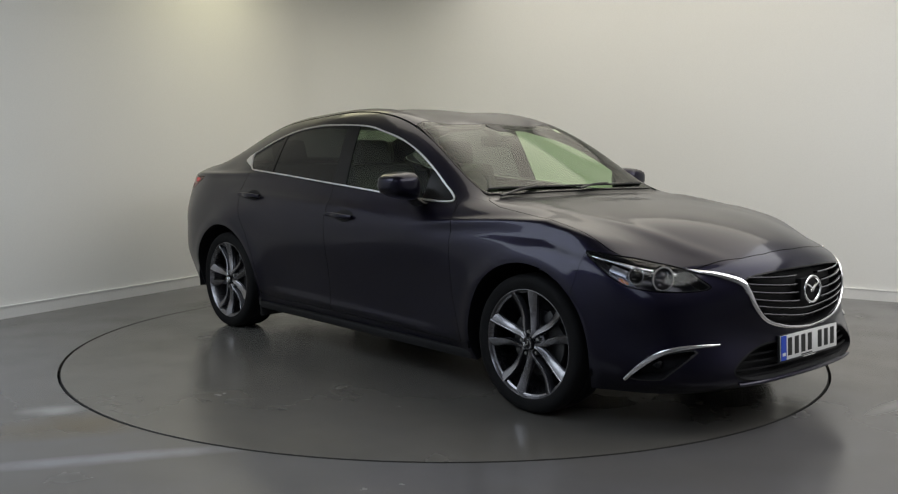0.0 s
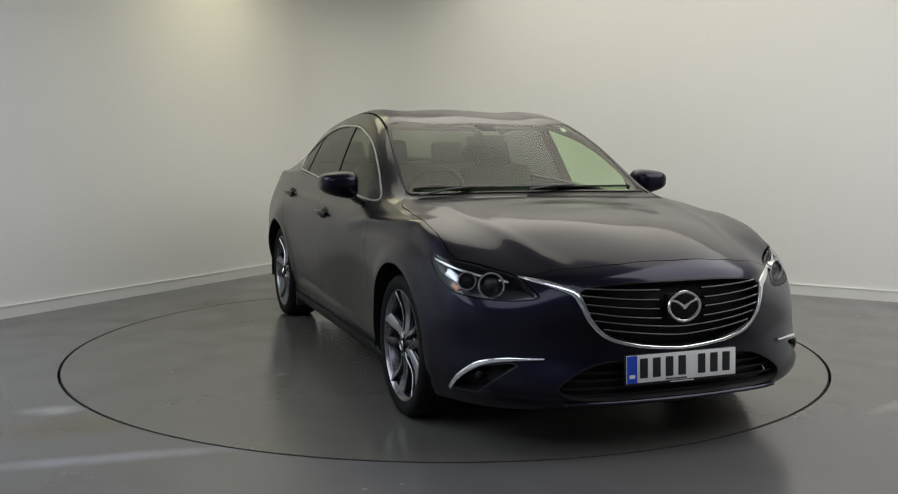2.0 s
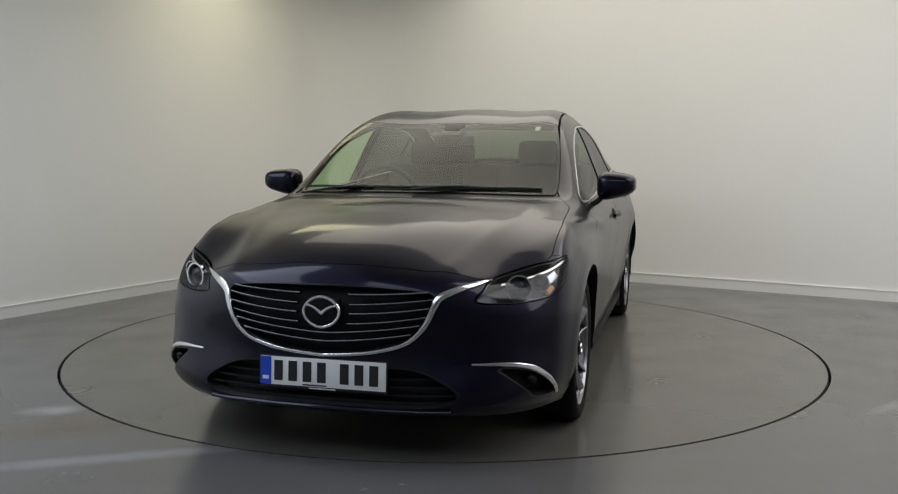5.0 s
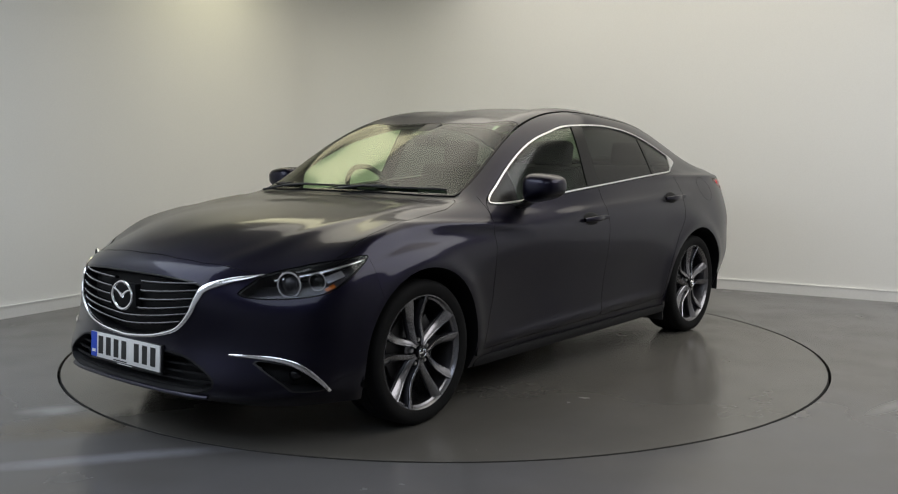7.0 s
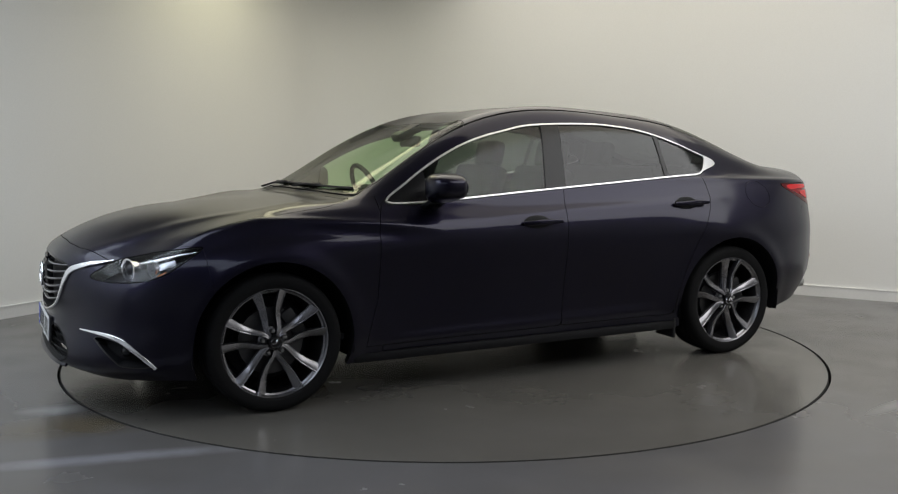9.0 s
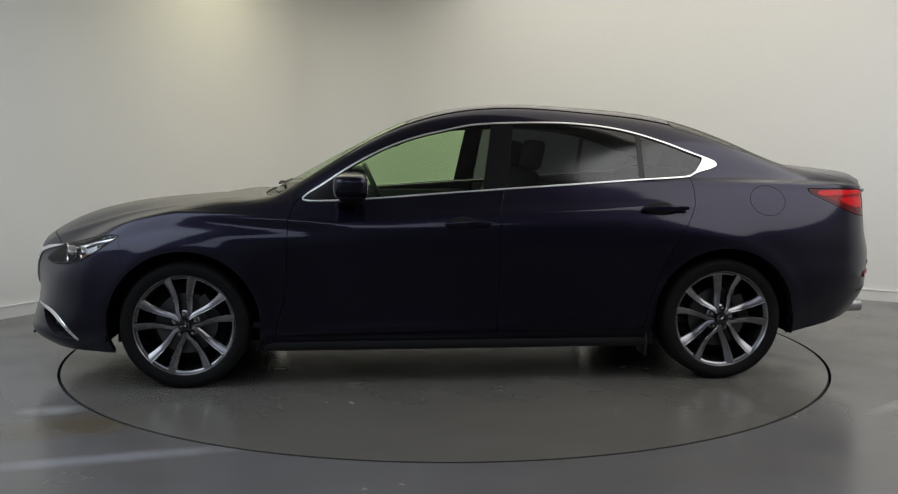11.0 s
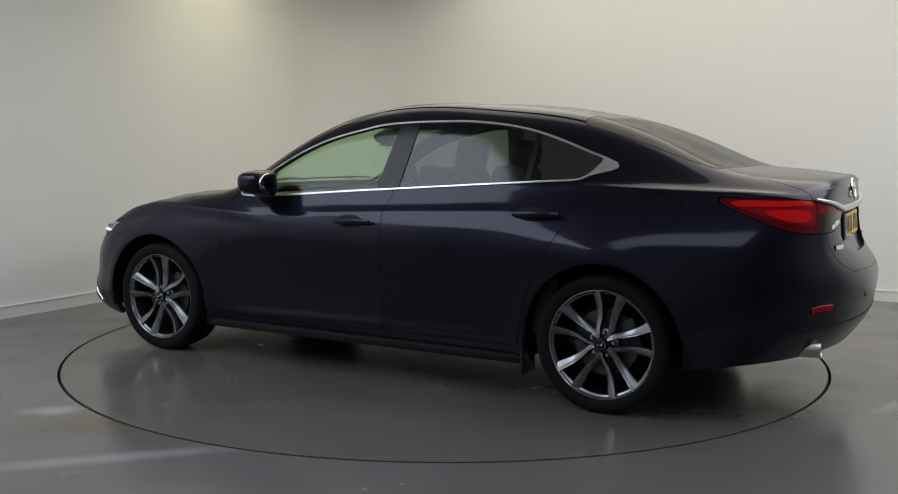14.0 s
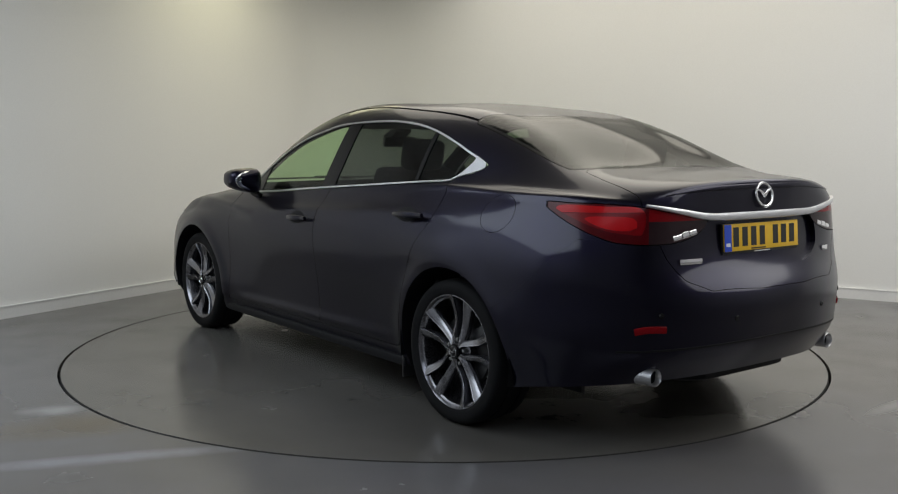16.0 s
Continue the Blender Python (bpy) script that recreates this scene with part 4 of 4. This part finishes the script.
# ---- tail ----
CUT = 2.47
wing_lamp, lid_lamp = split(tail, lambda V: wrap(V) - CUT)
for s, how in ((1, "left"), (-1, "right")):
    red, dark = split(wing_lamp, lambda V: within(smooth_loop([(1.96, 1.010), (2.247, 1.012), (2.44, 1.004), (2.44, .912), (2.371, .908), (2.24, .920), (2.08, .958)], 4), wrap(V), V[:, 2]))
    rear_lamp = panel("tail_lamp", dark, RED_DARK, car, how, 0.02, "red wrap-around tail lamp with clear inner lens")
    bright, red = split(red, lambda V: 0.988 + (wrap(V) - 2.2) * 0.02 - V[:, 2])
    # oval of brighter red, the glow in the lens put into its colour
    oval = smooth_loop([(2.12, .967), (2.25, .975), (2.38, .972), (2.41, .95), (2.39, .925), (2.30, .922), (2.20, .935)], 4)
    lit, red = split(red, lambda V: within(oval, wrap(V), V[:, 2]))
    panel("red_lens", red, RED_LENS, rear_lamp, how, 0.0, lift=-0.002)
    panel("red_light_bar", bright, RED_BRIGHT, rear_lamp, how, 0.004, lift=0.001)
    panel("red_glow_patch", lit, RED_BRIGHT, rear_lamp, how, 0.004, lift=0.001)
    top, bottom = split(lid_lamp, lambda V: 0.958 - V[:, 2])
    panel("lid_lamp", top, RED_LENS, rear_lamp, how, 0.02)
    panel("reversing_lens", bottom, SMOKED, rear_lamp, how, 0.02, "smoked lamp lens beside the plate")
    for y0, y1, z0, half in ((.425, .462, .914, .012), (.466, .500, .907, .014), (.504, .545, .898, .011)):
        run = [on_back(y * s, z0 - (y - y0) * .2) for y in np.linspace(y0, y1, 6)]
        strip_on("reversing_reflector", [(p - n * 0.004, n) for p, n in run], [half] * 6, CHROME, rear_lamp, 0.006, 0.0, "bright reversing lamp reflector")
    hits = [on_back(y * s, z) for y, z in curve([(.70, .535), (.66, .545), (.60, .545)], 4)]
    strip_on("rear_reflector", hits, [.014] * len(hits), RED_LENS, bumper_r, 0.004, 0.003, "red bumper reflector")
    # parking sensors
    for y0, z0 in ((.30, .575), (.62, .60)):
        p, n = on_back(y0 * s, z0)
        disc = lathe([(0, .004), (.010, .004), (.0115, .002), (.0115, -.004)], 24, "X")
        bmesh.ops.transform(disc, matrix=Matrix.Translation(p) @ n.to_track_quat("X", "Z").to_matrix().to_4x4(), verts=disc.verts)
        part("parking_sensor", disc, GLOSS_BLACK, bumper_r, "small round parking sensor")
    # exhaust tips
    tip = lathe([(.032, .07), (.035, .066), (.036, -.12), (.030, -.12), (.029, .066), (.032, .07)], 32, "X")
    bmesh.ops.transform(tip, matrix=pose(-2.27, .61 * s, .348, 0, -2, 180), verts=tip.verts)
    pipe = part("exhaust_tip", tip, STEEL, car, "round steel exhaust tip")
    boxed("pipe_bore", (.01, .05, .05), pose(-2.30, .61 * s, .349), INNER, pipe, 0.02)
    boxed("model_badge", (.004, .115 if s > 0 else .06, .022), Matrix.Translation(on_back(.47 * s, .80)[0] + Vector((-.003, 0, 0))) @ pose(0, 0, 0, 0, 0, -9 * s), CHROME, boot, 0.003, "small chrome badge bar")

# black strip on the skin, for the shade under the lower bumper's crease
groove = [on_back(y, .478 - .025 * (y / .74) ** 2) for y in np.linspace(-.74, .74, 40)]
strip_on("bumper_crease_shade", groove, [0.005] * 40, INNER, bumper_r, 0.003, 0.0, "dark strip as crease shade across the lower bumper")
boxed("rear_valance", (.20, .56, .10), pose(-2.22, 0, .315, 0, 12, 0), INNER, bumper_r, 0.03, "black plastic valance under the bumper")
panel("plate_niche", offset(niche, 0.022), PAINT, boot, edge=0)
panel("niche_reveal", split(niche, lambda V: face_on(NICHE, False)(V) + 0.005)[1], PAINT, boot, edge=0.022, edge_mat=PAINT)
run = curve([(-.64, 1.016), (-.5, .992), (-.36, .970), (-.2, .966), (0, .966), (.2, .966), (.36, .970), (.5, .992), (.64, 1.016)], 5)
hits = [on_back(y, z) for y, z in run]
strip_on("boot_strip", hits, [0.016 - 0.010 * (abs(y) / .64) ** 3 for y, z in run], SATIN, boot, 0.008, 0.007, "bright chrome strip across the boot lid")
p, n = on_back(0, 1.045)
emblem("rear_emblem", p + Vector((-.001, 0, .002)), Vector((-1, 0, .2)), .056, .046, boot)
lip_y = np.linspace(-.56, .56, 34)
lip = [on_back(y, z) for y, z in zip(lip_y, 1.084 - 0.030 * (lip_y / .56) ** 4)]
strip_on("boot_spoiler_lip", lip, [0.011 - 0.009 * (y / .56) ** 4 for y in lip_y], PAINT, boot, 0.006, -0.001)

# ---- door furniture, mirrors ----
for s, d_f, d_r in ((1, doors_f[0], doors_r[0]), (-1, doors_f[1], doors_r[1])):
    for door, x0, x1, z0, z1 in ((d_f, .077, -.155, .846, .852), (d_r, -.962, -1.207, .922, .928)):
        cx = x0 + (x1 - x0) * 0.38
        p, n = on_side(cx, (z0 + z1) / 2, s)
        # no real recess: a thin black disc gives the hollow its shade
        bm = bmesh.new()
        bmesh.ops.create_uvsphere(bm, u_segments=24, v_segments=12, radius=1)
        bmesh.ops.transform(bm, matrix=Matrix.Translation(p + n * 0.002) @ n.to_track_quat("Y", "Z").to_matrix().to_4x4() @ Matrix.Diagonal((.080, .003, .036, 1)), verts=bm.verts)
        cup = part("handle_cup", bm, INNER, door, "thin black disc for the shaded hollow behind the door handle")
        P = [on_side(x0 + (x1 - x0) * t, z0 + (z1 - z0) * t, s)[0] + Vector((0, s * (0.012 + 0.022 * math.sin(math.pi * min(t, 1 - t * .3))), 0)) for t in np.linspace(0, 1, 14)]
        part("door_handle", sweep(P, [(0, 0, 1)] * 14, [0.010 + 0.005 * math.sin(math.pi * t) for t in np.linspace(0, 1, 14)], [0.009] * 14), PAINT, door, "body-coloured pull handle")
    # door mirror
    bm = bmesh.new()
    bmesh.ops.create_uvsphere(bm, u_segments=32, v_segments=20, radius=1)
    for v in bm.verts:
        x, y, z = v.co
        if x < 0:
            x *= 0.6
        q = [math.copysign(abs(c) ** 0.62, c) for c in (x, y, z)]
        v.co = (q[0] * .103, q[1] * .104, q[2] * (.069 - .017 * q[1]) + 0.008 * q[1])
    bmesh.ops.transform(bm, matrix=Matrix.Translation((.550, .968 * s, 1.041)) @ Matrix.Diagonal((1, s, 1, 1)), verts=bm.verts)
    if s < 0:
        bmesh.ops.reverse_faces(bm, faces=bm.faces)
    mir = part("door_mirror", bm, PAINT, d_f, "body-coloured door mirror")
    bm = bmesh.new()
    bmesh.ops.create_uvsphere(bm, u_segments=28, v_segments=14, radius=1)
    bmesh.ops.transform(bm, matrix=Matrix.Translation((.488, .962 * s, 1.039)) @ pose(0, 0, 0, 0, 0, 5 * s) @ Matrix.Diagonal((.008, .088, .056, 1)), verts=bm.verts)
    part("mirror_glass", bm, MIRROR, d_f, "silvered mirror glass")
    P = curve([(.60, .80 * s, .935), (.59, .852 * s, .945), (.57, .885 * s, .968), (.562, .91 * s, 1.0)], 5)
    part("mirror_foot", sweep(P, [(1, 0, 0)] * len(P), [.055 - .015 * k / len(P) for k in range(len(P))], [.016] * len(P)), GLOSS_BLACK, d_f, "gloss black mirror foot")
    # door card seen through the glass
    for door, x0, x1, zt in ((d_f, .78, -.19, .955), (d_r, -.25, -1.15, 1.0)):
        boxed("door_card", (x0 - x1, .03, zt - .32), pose((x0 + x1) / 2, .765 * s, (zt + .32) / 2), TRIM, door, 0.012)

# ---- wheels ----


def wheel_parts():
    barrel = part("wheel", lathe([(.256, .098), (.259, .103), (.253, .100), (.244, .080), (.236, .02), (.236, -.10), (.262, -.105), (.25, -.11), (.225, -.10), (.225, .02), (.24, .085), (.262, .098)], 72), RIM, car, "alloy wheel with ten slender spokes in pairs")
    part("tyre", lathe([(.254, -.098), (.272, -.110), (.30, -.113), (.316, -.108), (.325, -.094), (.328, -.07), (.328, -.042), (.321, -.041), (.321, -.034), (.328, -.033), (.328, .033), (.321, .034),
                        (.321, .041), (.328, .042), (.328, .07), (.325, .094), (.316, .108), (.308, .1105), (.305, .1125), (.29, .1135), (.272, .110), (.258, .105), (.252, .096)], 72), RUBBER, barrel, "black road tyre")
    # five pairs of twisted spokes, one on each side of every nut, their roots shared with the neighbouring pair
    for k in range(5):
        for side in (-1, 1):
            P, half, w = [], [], []
            for t in np.linspace(0, 1, 15):
                r = .036 + .219 * t
                off = np.interp(t, [0, .10, .22, .38, .6, .85, 1], [36, 31, 22.5, 16.2, 14, 14.6, 15.6])
                a = radians(72 * k + 48 + side * off)
                P.append((r * math.cos(a), .083 - .017 * math.sin(math.pi * t) ** 1.5 + .008 * t, r * math.sin(a)))
                half.append(float(np.interp(t, [0, .2, .5, .8, 1], [.010, .013, .016, .021, .0255])))
                inner = Vector((math.sin(a), 0, -math.cos(a))) * side
                w.append(inner * math.cos(radians(24)) + Vector((0, math.sin(radians(24)), 0)))
            part("spoke", sweep(P, w, half, [.0055] * 15, 12), RIM, barrel)
            # lighter metal strip standing in for the highlight on the spoke's ridge
            ridge_run = [Vector(p) + d * (h * .93) for p, d, h in zip(P, w, half)]
            part("spoke_edge", sweep(ridge_run, w, [.0035] * 15, [.004] * 15, 8), RIM_EDGE, barrel, "lighter strip for the highlight on the spoke edge")
            part("spoke_back", sweep([(p[0], p[1] - .024, p[2]) for p in P], w, [h * .8 for h in half], [.016] * 15, 8), RIM_DARK, barrel, "dark grey spoke back")
    part("hub", lathe([(0, .078), (.036, .078), (.044, .066), (.066, .064), (.074, .058), (.075, .03), (.07, -.03)], 40), RIM, barrel)
    part("rim_lip", lathe([(.248, .093), (.252, .101), (.256, .1055), (.260, .1045), (.257, .096)], 72), RIM, barrel)
    part("hub_cap", lathe([(0, .102), (.024, .1015), (.031, .099), (.033, .09)], 32), GLOSS_BLACK, barrel, "gloss black hub cap")
    part("cap_chevron", sweep([(-.016, .1035, .007), (-.008, .104, .004), (0, .104, -.003), (.008, .104, .004), (.016, .1035, .007)], [(0, 0, 1)] * 5, [.003] * 5, [.0015] * 5, 6), CHROME, barrel)
    part("cap_ring", lathe([(.020, .1005), (.022, .105), (.0245, .1005)], 32), CHROME, barrel)
    for k in range(5):
        a = radians(72 * k + 48)
        nut = lathe([(0, .088), (.007, .087), (.0105, .082), (.0105, .06)], 6)
        bmesh.ops.translate(nut, vec=(.056 * math.cos(a), 0, .056 * math.sin(a)), verts=nut.verts)
        part("wheel_nut", nut, STEEL, barrel)
    part("brake_disc", lathe([(.07, .022), (.158, .022), (.16, .018), (.16, .002), (.158, -.002), (.07, -.002)], 48), DISC, barrel)
    cal = bmesh.new()
    box(cal, (.07, .06, .15), pose(-.135, .01, .0, 0, 0, 0), 0.015)
    part("brake_caliper", cal, BLACK, barrel)
    # black disc added to keep the gaps between the spokes in shade
    part("dark_wheel_backing", lathe([(0, -.06), (.20, -.06), (.235, -.09)], 40), INNER, barrel)
    return barrel


first = wheel_parts()
first.matrix_basis = pose(AXLES[0], .79, WHEEL_R, 0, 35, 0)
copy_thing(first, pose(AXLES[1], .79, WHEEL_R, 0, 22, 0))
copy_thing(first, pose(AXLES[0], -.79, WHEEL_R, 0, 40, 180))
copy_thing(first, pose(AXLES[1], -.79, WHEEL_R, 0, -25, 180))
for ax in AXLES:
    for s in (1, -1):
        well = lathe([(.44, .50), (.405, .52), (.396, .70), (.394, .905)], 40, "Y", -12, 192)
        bmesh.ops.transform(well, matrix=Matrix.Translation((ax, 0, WHEEL_R)) @ Matrix.Diagonal((1, s, 1, 1)), verts=well.verts)
        part("wheel_arch_liner", well, INNER, car)
        boxed("arch_wall", (.86, .02, .58), pose(ax, .50 * s, .46), INNER, car)

# ---- underside ----
boxed("underbody", (2.0, 1.60, .04), pose(0, 0, .215), INNER, car, 0.01)
boxed("underbody_nose", (1.25, 0.96, .04), pose(1.60, 0, .235), INNER, car, 0.01)
boxed("underbody_tail", (1.35, 0.96, .05), pose(-1.60, 0, .33), INNER, car, 0.02)
boxed("rear_silencer", (.28, .9, .14), pose(-1.98, 0, .37), RIM_DARK, car, 0.05)
for s in (1, -1):
    boxed("side_skirt", (2.04, .05, .05), pose(0.0, .855 * s, .208), INNER, car, 0.015)
    boxed("mud_flap", (.012, .16, .12), pose(-1.005, .80 * s, .19), BLACK, car, 0.004)

# ---- cabin ----
boxed("cabin_floor", (2.5, 1.5, .03), pose(-.15, 0, .30), TRIM, car)
bm = bmesh.new()
box(bm, (.34, 1.44, .20), pose(.77, 0, .86), 0.05, 4)
box(bm, (.22, .30, .40), pose(.60, 0, .62), 0.04, 3)
part("dashboard", bm, TRIM, car, "dark dashboard")
boxed("parcel_shelf", (.42, 1.18, .03), pose(-1.50, 0, 1.04), TRIM, car, 0.01)
boxed("bulkhead", (.03, 1.40, .65), pose(.98, 0, .62), INNER, car)
boxed("rear_bulkhead", (.03, 1.30, .65), pose(-1.55, 0, .70), INNER, car)


def seat(x, y, width, lean, parent, rests):
    base = boxed("seat", (.52, width, .16), pose(x, y, .52, 0, -6, 0), SEAT_MAT, parent, 0.05, "black leather seat")
    bm = bmesh.new()
    box(bm, (.14, width, .62), pose(x - .33, y, .83, 0, -lean, 0), 0.055, 4)
    part("backrest", bm, SEAT_MAT, base)
    for dy in rests:
        bm = bmesh.new()
        box(bm, (.10, .25, .17), pose(x - .33 - math.sin(radians(lean)) * .45, y + dy, 1.20, 0, -lean * .6, 0), 0.045, 4)
        part("headrest", bm, SEAT_MAT, base)
        for k in (-.05, .05):
            boxed("headrest_post", (.01, .01, .12), pose(x - .33 - math.sin(radians(lean)) * .36, y + dy + k, 1.10, 0, -lean, 0), STEEL, base)


for y in (.37, -.37):
    seat(.02, y, .50, 20, car, (0,))
seat(-.86, 0, 1.30, 26, car, (-.40, .40))
rim = lathe([(.182 + .015 * math.cos(a), .015 * math.sin(a)) for a in np.linspace(0, 2 * math.pi, 13)], 40, "X")
bmesh.ops.transform(rim, matrix=pose(.42, -.37, .96, 0, 24, 0), verts=rim.verts)
steering = part("steering_wheel", rim, SEAT_MAT, car, "black leather steering wheel")
boxed("steering_hub", (.05, .16, .11), pose(.43, -.37, .955, 0, 24, 0), TRIM, steering, 0.02)
boxed("steering_spoke", (.02, .35, .03), pose(.435, -.37, .96, 0, 24, 0), TRIM, steering, 0.008)
boxed("steering_column", (.25, .08, .08), pose(.58, -.37, .90, 0, 24, 0), TRIM, steering, 0.02)
boxed("cabin_mirror", (.03, .24, .065), pose(.30, 0, 1.275, 0, -8, 0), TRIM, car, 0.014, "dark cabin mirror")
boxed("sensor_housing", (.16, .12, .05), pose(.325, 0, 1.325, 0, 26, 0), BLACK, car, 0.015)
p, n = on_top(.34, .50)
boxed("screen_sticker", (.05, .03, .001), Matrix.Translation(p - n * .004) @ pose(0, 0, 0, 0, 25, 0), PLATE_W, car, label="small white paper sticker")

# ---- wipers ----
for y0, y1, yb in ((-.05, .62, .25), (-.66, .02, -.34)):
    arm_base = on_top(.985, y0)[0] + Vector((0.02, 0, .006))
    mid = on_top(.955, yb)[0] + Vector((0, 0, .014))
    wiper = part("wiper", sweep([arm_base, (arm_base + mid) / 2 + Vector((0, 0, .008)), mid], [(1, 0, 0)] * 3, [.011, .009, .007], [.006] * 3, 8), BLACK, car, "black wiper arm resting on the windscreen")
    P = []
    for y in np.linspace(max(y0 - .04, -.66), min(y1, .64), 16):
        q, n = on_top(.962 - .05 * (y / .64) ** 2, y)
        P.append(q + n * .007)
    part("wiper_blade", sweep(P, [(1, 0, .4)] * 16, [.007] * 16, [.005] * 16, 8), BLACK, wiper)

# ---- movement ----
ANGLES = [(0, -48.29), (0.5, -51.75), (1, -57.24), (1.5, -63.0), (2, -69.21), (2.5, -74.99), (3, -81.18), (3.5, -86.98), (4, -93.17), (4.5, -98.98),
          (5, -104.95), (5.5, -111.0), (6, -117.05), (6.5, -123.1), (7, -129.03), (7.5, -134.78), (8, -140.81), (8.5, -146.38), (9, -152.45), (9.5, -158.05),
          (10, -163.7), (10.5, -169.4), (11, -175.1), (11.5, -180.75), (12, -186.35), (12.5, -191.92), (13, -197.87), (13.5, -203.38), (14, -209.3),
          (14.5, -214.86), (15, -221.0), (15.5, -226.64), (16, -232.71)]


def motions():
    walk(turntable, [(t, pose(0, 0, 0, 0, 0, a)) for t, a in ANGLES])
    walk(car, [(t, pose(0, 0, 0, 0, 0, a) @ pose(0.0098, 0.135, 0)) for t, a in ANGLES])


motions()
